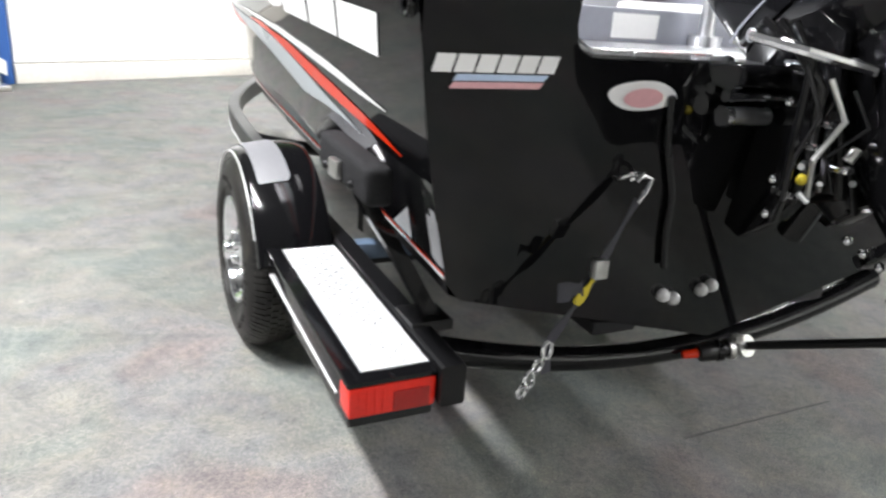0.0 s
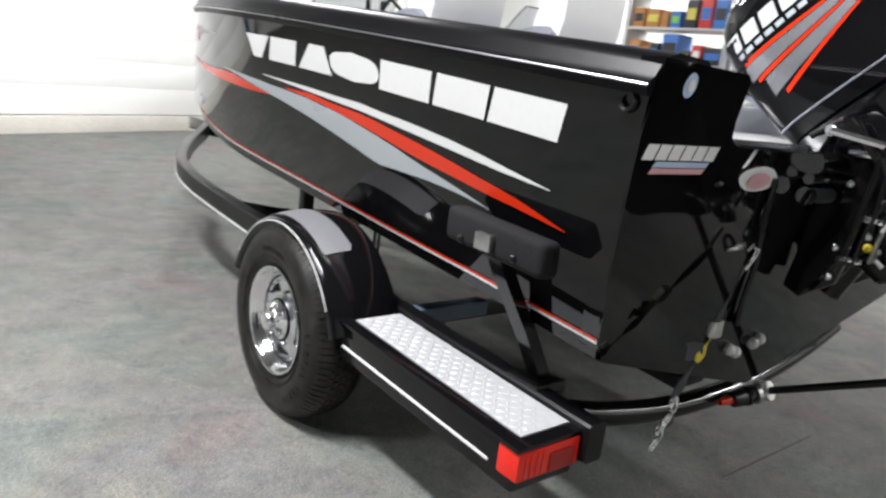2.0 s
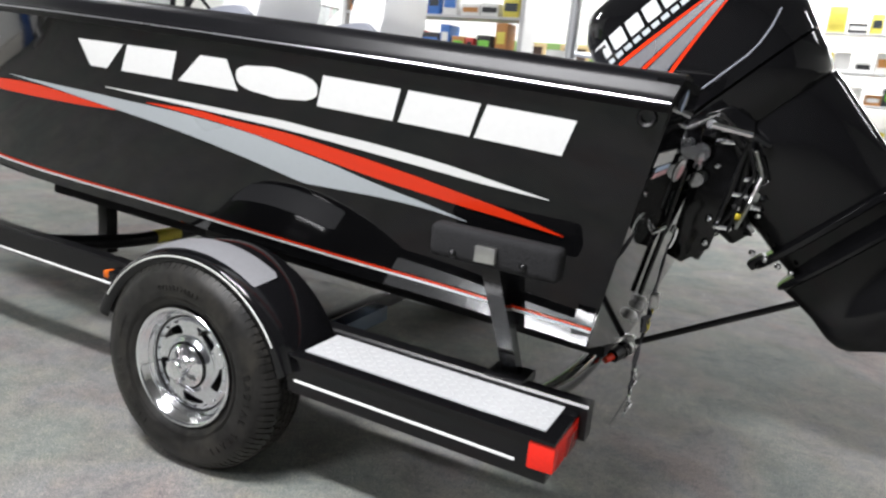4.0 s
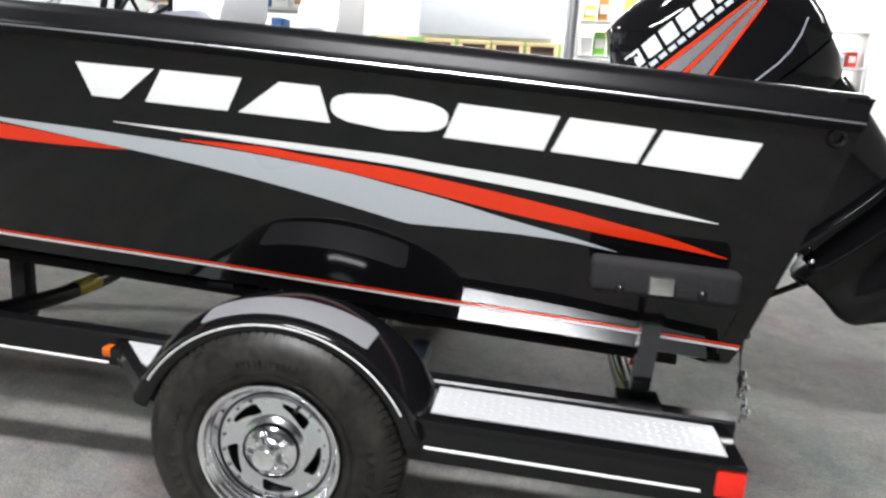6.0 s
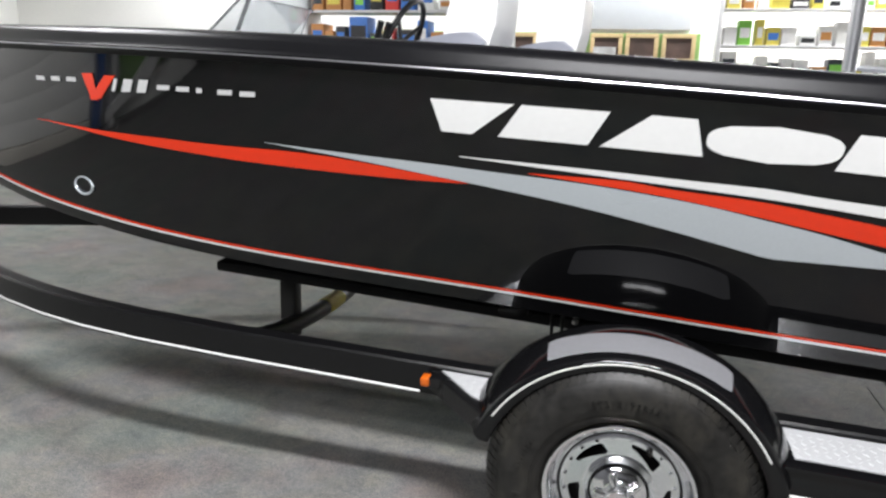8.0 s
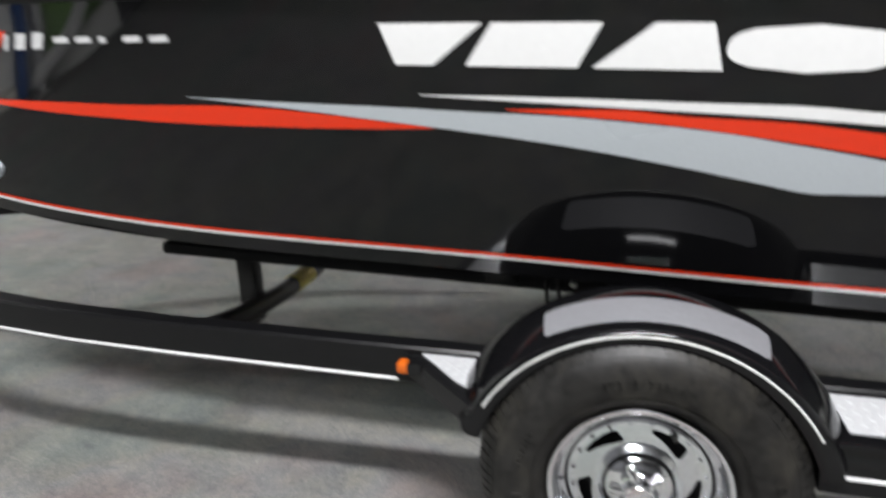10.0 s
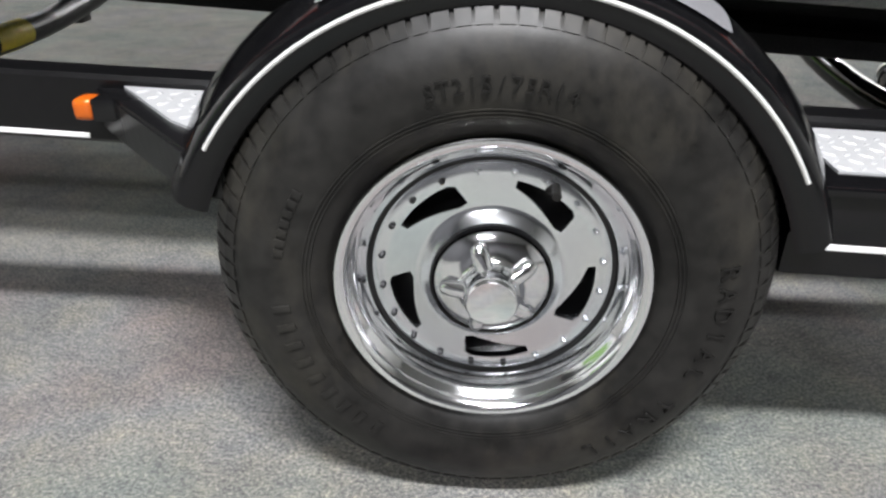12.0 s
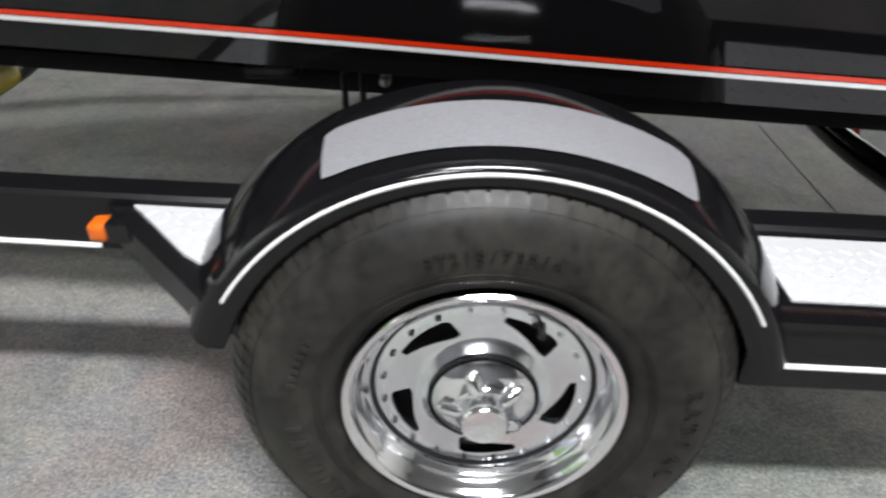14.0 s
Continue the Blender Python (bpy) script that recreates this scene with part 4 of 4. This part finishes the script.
cowl = part("cowling", tilted(pod([(0.12, -0.135, 0.42, 0.165), (0.125, -0.150, 0.43, 0.172), (0.2, -0.165, 0.445, 0.178), (0.3, -0.178, 0.45, 0.18), (0.4, -0.185, 0.442, 0.178), (0.48, -0.183, 0.42, 0.172), (0.54, -0.165, 0.385, 0.158), (0.58, -0.135, 0.345, 0.136), (0.605, -0.12, 0.29, 0.105), (0.615, -0.06, 0.21, 0.06)], 3.6)), GEL, motor, "glossy black engine cowling")
part("lower_cowling", tilted(pod([(-0.02, -0.10, 0.37, 0.11), (0.0, -0.125, 0.395, 0.135), (0.06, -0.15, 0.415, 0.158), (0.116, -0.165, 0.425, 0.168)], 3.4)), BLACKGLOSS, motor, "black lower cowling")


def cowl_y(x, z):
    zz = curve([0.125, 0.2, 0.3, 0.4, 0.48, 0.54], [0.172, 0.178, 0.18, 0.178, 0.172, 0.158])(z)
    u = min(0.999, abs((x - 0.133) / 0.312))
    return -zz * (1 - u ** 3.6) ** (1 / 3.6)


def cowl_band(rows, material, name, label, out=0.002):
    """rows: x, low z, high z on the port face of the cowling."""
    rings = []
    xs = [r[0] for r in rows]
    lo, hi = curve(xs, [r[1] for r in rows]), curve(xs, [r[2] for r in rows])
    for i in range(25):
        x = xs[0] + (xs[-1] - xs[0]) * i / 24
        rings.append([tilt((x, cowl_y(x, z) - out, z)) for z in [lo(x) + (hi(x) - lo(x)) * k / 4 for k in range(5)]])
    return part(name, loft(rings, closed=False), material, motor, label)


SEAM_X = [-0.13 + 0.05 * k for k in range(11)]
SEAM_Z = [0.168 + 2.0 * max(0.0, x - 0.2) ** 2 for x in SEAM_X]
part("cowl_seam", tube([tilt((x, cowl_y(x, z) - 0.001, z)) for x, z in zip(SEAM_X, SEAM_Z)], 0.003, 6), SEATGREY, motor, "grey seam line round the cowling")
cowl_band([(-0.135, 0.388, 0.401), (0.1, 0.386, 0.395), (0.30, 0.385, 0.388)], RED, "cowl_stripe", "thin red cowling stripe")
cowl_band([(-0.125, 0.336, 0.385), (0.1, 0.354, 0.383), (0.30, 0.375, 0.383)], STRIPEMETAL, "cowl_stripe", "silver cowling stripe")
cowl_band([(-0.105, 0.320, 0.333), (0.1, 0.343, 0.351), (0.30, 0.370, 0.373)], RED, "cowl_stripe", "thin red cowling stripe")
cowl_band([(-0.085, 0.257, 0.317), (0.1, 0.304, 0.340), (0.30, 0.356, 0.368)], STRIPEMETAL, "cowl_stripe", "silver cowling stripe")
cowl_band([(-0.05, 0.240, 0.254), (0.1, 0.291, 0.301), (0.30, 0.350, 0.354)], RED, "cowl_stripe", "thin red cowling stripe")
for k in range(7):
    x = -0.150 + 0.066 * k
    cowl_band([(x, 0.442, 0.444), (x + 0.008, 0.440, 0.492), (x + 0.05, 0.440, 0.492), (x + 0.058, 0.488, 0.492)], PALEGREY, "maker_block", "plain pale maker block")
for k in range(11):
    x = -0.13 + 0.036 * k
    cowl_band([(x, 0.414, 0.429), (x + 0.026, 0.414, 0.429)], SILVER, "maker_bar", "small grey bar")

part("midsection", tilted(pod([(-0.50, -0.07, 0.36, 0.055), (-0.44, -0.075, 0.37, 0.065), (-0.34, -0.075, 0.375, 0.088), (-0.2, -0.08, 0.385, 0.105), (-0.06, -0.09, 0.395, 0.118), (-0.015, -0.09, 0.395, 0.115)], 2.8)), BLACKGLOSS, motor, "glossy black midsection")
part("anti_ventilation_plate", tilted(pod([(-0.522, -0.12, 0.50, 0.12), (-0.515, -0.13, 0.51, 0.13), (-0.505, -0.13, 0.51, 0.13), (-0.5, -0.12, 0.50, 0.12)], 2.6)), BLACKGLOSS, motor, "black anti-ventilation plate")
part("splash_plate", tilted(pod([(-0.425, -0.14, 0.40, 0.095), (-0.42, -0.15, 0.41, 0.105), (-0.405, -0.15, 0.41, 0.105), (-0.40, -0.14, 0.40, 0.095)], 2.6)), BLACKGLOSS, motor, "black splash plate")
part("gearcase", tilted(pod([(-0.93, 0.14, 0.28, 0.006), (-0.84, 0.0, 0.30, 0.012), (-0.80, -0.07, 0.36, 0.03), (-0.77, -0.09, 0.38, 0.055), (-0.73, -0.10, 0.40, 0.062), (-0.69, -0.10, 0.40, 0.05), (-0.65, -0.10, 0.39, 0.036), (-0.58, -0.11, 0.39, 0.036), (-0.515, -0.12, 0.40, 0.045)], 2.2)), BLACKGLOSS, motor, "black gearcase with skeg")
for k in range(3):
    part("lug", tilted(box(-0.165, -0.10, -0.03, 0.03, -0.20 - 0.11 * k, -0.165 - 0.11 * k, 0.012)), BLACKSATIN, motor, "rounded black lug on the leading edge")
for k in range(4):
    part("bolt", tilted(sphere((-0.12 + 0.02 * k, -0.075, -0.36 - 0.04 * k), 0.011, None, 8, 6)), CHROME, motor)
part("trim_tab", tilted(box(0.28, 0.38, -0.012, 0.012, -0.58, -0.522, 0.004)), STEEL, motor, "pale trim tab")

# clamp and swivel brackets stay upright on the transom
for s in (-1, 1):
    bm = prism([(1.255, 1.21), (1.33, 1.24), (1.40, 1.20), (1.42, 1.08), (1.36, 0.92), (1.33, 0.78), (1.25, 0.72), (1.20, 0.74), (1.235, 0.95)], YC + s * 0.155 - 0.012, YC + s * 0.155 + 0.012, None, 0.004)
    part("clamp_bracket", bm, BLACKGLOSS, motor, "black clamp bracket on the transom")
    part("tilt_ram", tube([(1.28, YC + s * 0.075, 0.78), (1.40, YC + s * 0.07, 0.98)], 0.022, 12), BLACKGLOSS, motor, "black tilt ram body")
    part("ram_rod", tube([(1.40, YC + s * 0.07, 0.98), (1.48, YC + s * 0.06, 1.10)], 0.011, 10), CHROME, motor, "chrome tilt rod")
    for z in (0.80, 0.88, 1.05, 1.13):
        part("bolt", sphere((1.315, YC + s * 0.172, z), 0.012, None, 10, 6), CHROME, motor)
part("swivel_bracket", tilted(pod([(-0.30, -0.17, -0.08, 0.05), (-0.2, -0.19, -0.07, 0.075), (0.0, -0.17, -0.05, 0.085), (0.05, -0.14, -0.05, 0.07)], 3.0)), BLACKSATIN, motor, "black swivel bracket")
part("tilt_cylinder", tube([(1.26, YC, 0.72), (1.36, YC, 0.95)], 0.034, 14), BLACKGLOSS, motor, "black trim cylinder")
part("steering_arm", tube([(1.29, YC - 0.3, 1.18), (1.30, YC - 0.1, 1.19), (1.31, YC + 0.16, 1.19)], 0.015, 10), ALU, motor, "bright steering rod")
part("steering_link", tube([(1.29, YC - 0.3, 1.18), (1.40, YC - 0.26, 1.16), (1.45, YC - 0.12, 1.13)], 0.012, 8), CHROME, motor, "chrome steering link")
for k in range(5):
    y = YC - 0.24 + 0.035 * k
    pts = [(1.22, y, 1.16 + 0.01 * k), (1.31, y - 0.05 + 0.01 * k, 1.21), (1.40, y + 0.01 * k, 1.14 - 0.05 * k), (1.36 + 0.02 * k, y + 0.05, 0.95 - 0.03 * k), (1.33, y + 0.09, 0.83)]
    part("control_cable", tube(pts, 0.009 + 0.002 * (k % 2), 8), BLACKSATIN, motor, "black control cable")
for x, y, z, sx in ((1.39, YC - 0.18, 0.97, 0.03), (1.41, YC - 0.17, 1.02, 0.02), (1.36, YC - 0.18, 0.86, 0.03), (1.44, YC - 0.13, 0.93, 0.022), (1.33, YC - 0.19, 1.13, 0.028)):
    part("fitting", box(x - sx, x + sx, y - 0.012, y + 0.012, z - 0.008, z + 0.008, 0.004), CHROME, motor, "small bright fitting")
for z, r, m2, y1 in ((1.095, 0.026, BLACKGLOSS, 1.0), (1.055, 0.012, CHROME, 0.98), (1.012, 0.02, ALU, 0.90)):
    part("steering_cylinder", tube([(1.272, 0.79, z), (1.275, y1, z)], r, 14), m2, motor, "horizontal steering cylinder on the transom")
    part("cylinder_cap", tube([(1.272, 0.772, z), (1.272, 0.79, z)], r * 1.15, 14), CHROME, motor, "bright end cap")
part("yellow_cap", sphere((1.40, YC - 0.19, 0.90), 0.012, None, 10, 6), YELLOW, motor, "small yellow cap")
rnd = random.Random(12)
for k in range(6):
    y, x = YC - 0.25 + 0.05 * k, 1.40 + 0.02 * (k % 3)
    pts = [(x, y, 1.13 - 0.02 * k), (x + 0.03, y + 0.03, 1.04 - 0.01 * k), (x + rnd.uniform(-0.03, 0.03), y + rnd.uniform(-0.02, 0.05), 0.95), (x - 0.02, y + 0.04, 0.85 + 0.01 * k)]
    part("hydraulic_hose", tube(pts, 0.0045 + 0.002 * (k % 2), 8), STEEL if k == 1 else BLACKSATIN, motor, "thin hydraulic line")
for k in range(14):
    x, y, z = 1.42 + rnd.uniform(-0.04, 0.05), YC + rnd.uniform(-0.26, 0.06), rnd.uniform(0.82, 1.14)
    part("fitting", tube([(x, y, z), (x + rnd.uniform(0.005, 0.02), y + rnd.uniform(-0.03, 0.03), z + rnd.uniform(-0.03, 0.03))], rnd.uniform(0.006, 0.013), 8), rnd.choice([CHROME, ALU, STEEL]), motor, "small bright fitting")

# ---------------------------------------------------------------- transom saver: a bar from the trailer to the motor
saver = thing("transom_saver_bar", (1.0, 1.2, 0.25), "black support bar with red tip between trailer and motor", "support bar")
e0, e1 = Vector((1.085, 1.25, 0.298)), Vector((1.66, 1.27, 0.592))
part("bar", tube([e0, e1], 0.013, 12), BLACKSATIN, saver)
part("clamp", tube([(1.04, 1.115, 0.272), (1.05, 1.145, 0.279), (1.062, 1.18, 0.286), (1.085, 1.25, 0.298)], [0.026, 0.03, 0.026, 0.02], 12), BLACKSATIN, saver)
part("tip", tube([(1.022, 1.072, 0.264), (1.038, 1.113, 0.272)], [0.012, 0.015], 10), RED, saver, "red plastic tip")
for k, f in enumerate((0.35, 0.6, 0.95)):
    a = Vector((1.04, 1.115, 0.272)).lerp(e0, f)
    part("collar", tube([a, a + (e0 - a).normalized() * 0.016 if f < 0.9 else a + (e1 - e0).normalized() * 0.016], 0.033, 14), STEEL if k else BLACKGLOSS, saver, "steel collar")
part("wing_nut", box(1.068, 1.093, 1.2, 1.225, 0.312, 0.337, 0.005), STEEL, saver)
part("yoke", tube([e1 + Vector((-0.02, -0.05, 0.02)), e1, e1 + Vector((-0.02, 0.05, 0.02))], 0.018, 10), BLACKSATIN, saver)

# ---------------------------------------------------------------- tie-down strap
strap = thing("tie_down_strap", (1.22, 0.48, 0.4), "grey webbing tie-down strap with chrome hooks and yellow tag", "strap")


def web(p, q, w, name, material, label=""):
    p, q = Vector(p), Vector(q)
    d = (q - p).normalized()
    sidev = d.cross(Vector((1, 0, 0))).normalized()
    rings = []
    for k in range(9):
        c = p + (q - p) * k / 8
        tw = 0.5 * math.sin(k * 0.8)
        sv = (sidev * math.cos(tw) + Vector((1, 0, 0)) * math.sin(tw)) * w / 2
        nv = Vector((1, 0, 0)) * 0.0015
        rings.append([c - sv - nv, c + sv - nv, c + sv + nv, c - sv + nv])
    part(name, loft(rings), material, strap, label)


web((1.245, 0.605, 0.83), (1.235, 0.50, 0.61), 0.02, "webbing", WEB)
web((1.235, 0.50, 0.61), (1.228, 0.43, 0.50), 0.02, "webbing_end", WEB)
web((1.242, 0.495, 0.635), (1.235, 0.435, 0.625), 0.042, "label_flap", WEB, "dark fabric flap")
web((1.243, 0.525, 0.66), (1.238, 0.485, 0.595), 0.02, "yellow_tag", YELLOW, "yellow warning tag")
part("buckle", box(1.232, 1.256, 0.512, 0.548, 0.655, 0.70, 0.005), STEEL, strap, "steel cam buckle")
part("upper_hook", tube([(1.25, 0.60, 0.825), (1.258, 0.612, 0.85), (1.262, 0.618, 0.878), (1.255, 0.602, 0.888), (1.25, 0.59, 0.872)], 0.006, 8), CHROME, strap, "chrome hook")
for k, (y, z) in enumerate(((0.425, 0.492), (0.405, 0.455), (0.387, 0.425), (0.372, 0.398))):
    part("lower_hook" if k == 3 else "chain_link", tube([(1.238 + 0.008 * math.sin(a) * (k % 2), y + 0.011 * math.cos(a), z + 0.021 * math.sin(a)) for a in [2 * math.pi * q / 12 for q in range(13)]], 0.0045, 6), CHROME, strap, "chrome link")
web((1.23, 0.425, 0.50), (1.232, 0.432, 0.43), 0.022, "webbing_tail", WEB)


# ---------------------------------------------------------------- guide bunks on posts beside the hull
def guide(m, s):
    pad = part("guide_pad", m(box(0.752, 1.092, 0.042, 0.104, 0.804, 0.888, 0.018, seg=3)), CARPETBLACK, trailer, "black carpeted guide board")
    for v in pad.data.vertices:
        v.co.z += -0.045 * (v.co.x - 0.92)
    part("guide_post", m(tilt_post()), BLACKGLOSS, trailer, "leaning square guide post")
    part("post_plate", m(box(0.884, 0.938, 0.026, 0.044, 0.820, 0.860, 0.003)), STEEL, trailer, "small bright bracket plate")
    for x in (0.82, 1.005):
        part("carriage_bolt", m(sphere((x, 0.042, 0.825), 0.011, None, 10, 6)), BLACKSATIN, trailer)
    part("post_foot", m(box(0.87, 0.985, 0.21, 0.32, 0.44, 0.468, 0.005)), BLACKSATIN, trailer)


def tilt_post():
    bm = bmesh.new()
    rings = []
    for x, y, z in ((0.928, 0.285, 0.455), (0.922, 0.205, 0.60), (0.914, 0.12, 0.74), (0.911, 0.064, 0.852)):
        rings.append([(x - 0.024, y - 0.02, z), (x + 0.024, y - 0.02, z), (x + 0.024, y + 0.02, z), (x - 0.024, y + 0.02, z)])
    loft(rings, True, True, bm)
    return bm


both(guide)

# ---------------------------------------------------------------- fittings of the room
door = tagged(part("door_1", wall_box(-0.2, 4.2, 0.0, 0.05, 0.215, 3.2), DOORWHITE, smooth=False), "closed white roller door", "door", kind="structure")
for k in range(9):
    part("door_panel", wall_box(-0.19, 4.19, 0.05, 0.0535, 0.222 + 0.33 * k, 0.548 + 0.33 * k, 0.0015), DOORWHITE, door)
tagged(part("kerb", wall_box(-0.22, 6.0, 0.0, 0.12, 0.0, 0.2, 0.006), KERB), "pale concrete kerb below the roller door", "kerb", kind="structure")
tagged(part("door_post_1", wall_box(-0.36, -0.25, 0.0, 0.14, 0, 3.2, 0.01), BLUE), "blue painted door post", "post", kind="structure")
tagged(part("door_post_2", wall_box(-0.54, -0.46, 0.05, 0.16, 0, 3.2, 0.01), PALEGREY), "grey post beside the door", "post", kind="structure")
tagged(part("wall_panel", wall_box(-1.5, -0.56, 0.0, 0.03, 0.35, 3.0), GREEN), "green painted wall panel", "wall panel", kind="structure")

stand = thing("white_display_stand", wall_frame(-0.6, 0.5, 0), "white sloping display stand on a steel foot", "stand")
rings = []
for k in range(9):
    f = k / 8
    a, b = wall_frame(-1.6 + 1.12 * f, 0.35, 0), wall_frame(-1.6 + 1.12 * f, 0.65, 0)
    z = 1.02 - 0.72 * f
    rings.append([(a[0], a[1], z), (b[0], b[1], z), (b[0], b[1], z - 0.2 + 0.06 * f), (a[0], a[1], z - 0.2 + 0.06 * f)])
part("sloping_top", loft(rings, closed=True), SEATWHITE, stand)
bm = wall_box(-0.58, -0.52, 0.45, 0.55, 0.05, 0.24, 0.01)
part("leg", bm, SEATWHITE, stand)
part("foot", wall_box(-0.63, -0.45, 0.42, 0.63, 0.0, 0.06, 0.01), STEEL, stand)

# far wall: green dado with framed boards, a grey board above
tagged(part("dado", box(-4.6, 0.75, 9.95, 9.998, 0.0, 2.0), GREEN), "green painted dado on the far wall", "dado", kind="structure")
for x in (-4.0, -3.3, -2.62, -1.9, -1.15, -0.6, -0.08, 0.45):
    fr = thing("framed_board", (x, 9.92, 1.6), "dark notice board in a tan wooden frame", "framed board", "boards on the far wall")
    for nm, b in (("frame_top", (x - 0.24, x + 0.24, 9.90, 9.95, 1.93, 1.99)), ("frame_bottom", (x - 0.24, x + 0.24, 9.90, 9.95, 1.58, 1.64)), ("frame_side", (x - 0.24, x - 0.18, 9.90, 9.95, 1.64, 1.93)), ("frame_side", (x + 0.18, x + 0.24, 9.90, 9.95, 1.64, 1.93))):
        part(nm, box(*b, 0.005), TANWOOD, fr)
    part("board", box(x - 0.18, x + 0.18, 9.925, 9.949, 1.64, 1.93), DARKPICT, fr)
tagged(part("grey_wall_board", box(-1.48, 0.6, 9.93, 9.995, 2.05, 3.3, 0.006), GREYBOARD), "large pale grey board on the far wall", "board")


def shelf_unit(x0, x1, y, levels, seed, label, goods):
    rnd = random.Random(seed)
    s = thing("display_shelf", ((x0 + x1) / 2, y, 0), label, "shelf")
    for x in (x0, x1):
        part("upright", box(x - 0.03, x + 0.03, y - 0.2, y + 0.2, 0, levels[-1] + 0.5, 0.005), PALEGREY, s)
    for z in levels:
        part("board", box(x0, x1, y - 0.2, y + 0.2, z - 0.03, z, 0.004), PALEGREY, s)
        x = x0 + 0.06
        while x < x1 - 0.2:
            w, hh = rnd.uniform(0.10, 0.24), rnd.uniform(0.12, 0.34)
            it = thing("boxed_goods", (x + w / 2, y, z), "carton of goods standing on the display shelf", "box", "goods on shelves")
            part("carton", box(x, x + w, y - 0.16, y + 0.12, z, z + hh, 0.012), rnd.choice(goods), it)
            part("carton_label", box(x + 0.02, x + w - 0.02, y - 0.163, y - 0.16, z + hh * 0.3, z + hh * 0.7), rnd.choice(goods), it)
            x += w + rnd.uniform(0.01, 0.06)


GOODS = [mat("black_carton", (0.02, 0.02, 0.022), 0.5), mat("lime_carton", (0.22, 0.6, 0.08), 0.5), mat("red_carton", (0.65, 0.05, 0.04), 0.5), mat("orange_carton", (0.5, 0.22, 0.06), 0.5), mat("white_carton", (0.8, 0.8, 0.78), 0.5), mat("blue_carton", (0.05, 0.18, 0.55), 0.5), mat("dark_carton", (0.03, 0.04, 0.05), 0.5), mat("yellow_carton", (0.7, 0.6, 0.1), 0.5)]
shelf_unit(-3.9, -1.5, 6.6, (1.2, 1.62, 2.02, 2.45), 4, "pale shelf unit full of coloured cartons", GOODS)
shelf_unit(0.95, 4.9, 9.5, (1.0, 1.42, 1.82, 2.3), 9, "pale shelf with mostly white goods", GOODS[4:5] * 7 + GOODS)

# a neighbouring boat beyond, pale with a red stripe
other = thing("pale_runabout", (-4.6, 4.9, 0.3), "pale grey runabout with a red stripe on a cradle", "boat")
ob_y = curve([-7.6, -6.8, -5.6, -4.0, -2.6, -1.9], [4.9, 4.45, 4.1, 3.95, 3.95, 3.98])
ob_z = curve([-7.6, -6.0, -4.6, -3.4, -2.6, -1.9], [1.72, 1.66, 1.60, 1.54, 1.49, 1.45])
rings = []
for k in range(31):
    x = -7.6 + 5.7 * k / 30
    y, z = ob_y(x), ob_z(x)
    half = [(x, y + 0.28, z + 0.03), (x, y + 0.02, z), (x, y, z - 0.03), (x, y + 0.06, z - 0.35), (x, y + 0.2, z - 0.75), (x, 4.9, z - 1.05)]
    rings.append(half + [(px, 9.8 - py, pz) for px, py, pz in half[:-1]][::-1])
part("hull", loft(rings, closed=True), SEATWHITE, other)
st = []
for k in range(31):
    x = -7.2 + 5.0 * k / 30
    st.append([(x, ob_y(x) - 0.004 + 0.01 * q, ob_z(x) - 0.035 - 0.04 * q) for q in (0, 1)])
part("red_stripe", loft(st, closed=False), RED, other, "red stripe below the sheer")
st = []
for k in range(31):
    x = -7.2 + 5.0 * k / 30
    w = 0.20 * (1 - k / 30)
    st.append([(x, ob_y(x) + 0.002 + 0.14 * (0.06 + w * q), ob_z(x) - 0.08 - w * q) for q in (0, 1)])
part("grey_band", loft(st, closed=False), SEATGREY, other, "dark grey band on the hull")
for x in (-6.0, -3.0):
    part("cradle_leg", box(x - 0.08, x + 0.08, 4.3, 5.5, 0.0, 0.62, 0.01), PALEGREY, other)
part("windscreen", prism([(-3.9, 1.55), (-3.86, 1.55), (-3.4, 1.95), (-3.44, 1.95)], 4.2, 5.6), GLASSM, other, "clear raked windscreen")

post_stand = thing("display_pedestal", (-0.33, 4.2, 0), "plain white round display pedestal", "pedestal")
part("column", tube([(-0.33, 4.2, 0), (-0.33, 4.2, 1.56)], 0.085, 16), SEATWHITE, post_stand)
part("base", tube([(-0.33, 4.2, 0), (-0.33, 4.2, 0.04)], 0.22, 20), SEATWHITE, post_stand)
part("badge", box(-0.30, -0.26, 4.108, 4.116, 1.26, 1.42), DARKPICT, post_stand)

tagged(part("carpet_seam", box(1.067, 1.073, 1.10, 1.74, 0.0005, 0.0025), SEAM), "short dark open seam in the carpet", "carpet seam", kind="structure")

# ---------------------------------------------------------------- lamps, all unseen: y -1.85 follows from the shadows, the rest are added fill
for y, row in ((2.0, ((-5.4, 210), (5.8, 80))), (-5.2, ((-1.0, 220),)), (-1.85, ((0.15, 380),)), (9.1, ((-7.2, 120), (-4.8, 70), (-2.4, 75), (0.0, 110), (2.4, 240), (4.8, 320)))):
    for x, power in row:
        fx = thing("unseen_light", (x, y, 5.0), "unseen strip light placed to fit or fill the lighting", "ceiling light", "strip lights")
        part("housing", box(x - 1.02, x + 1.02, y - 0.16, y + 0.16, 4.36, 4.44, 0.01), CEILINGWHITE, fx)
        for dx in (-0.8, 0.8):
            part("hanger", tube([(x + dx, y, 4.43), (x + dx, y, 5.0)], 0.008, 6), STEEL, fx)
        strip_light("unseen_lamp", x, y, 4.35, 2.0, 0.28, power)
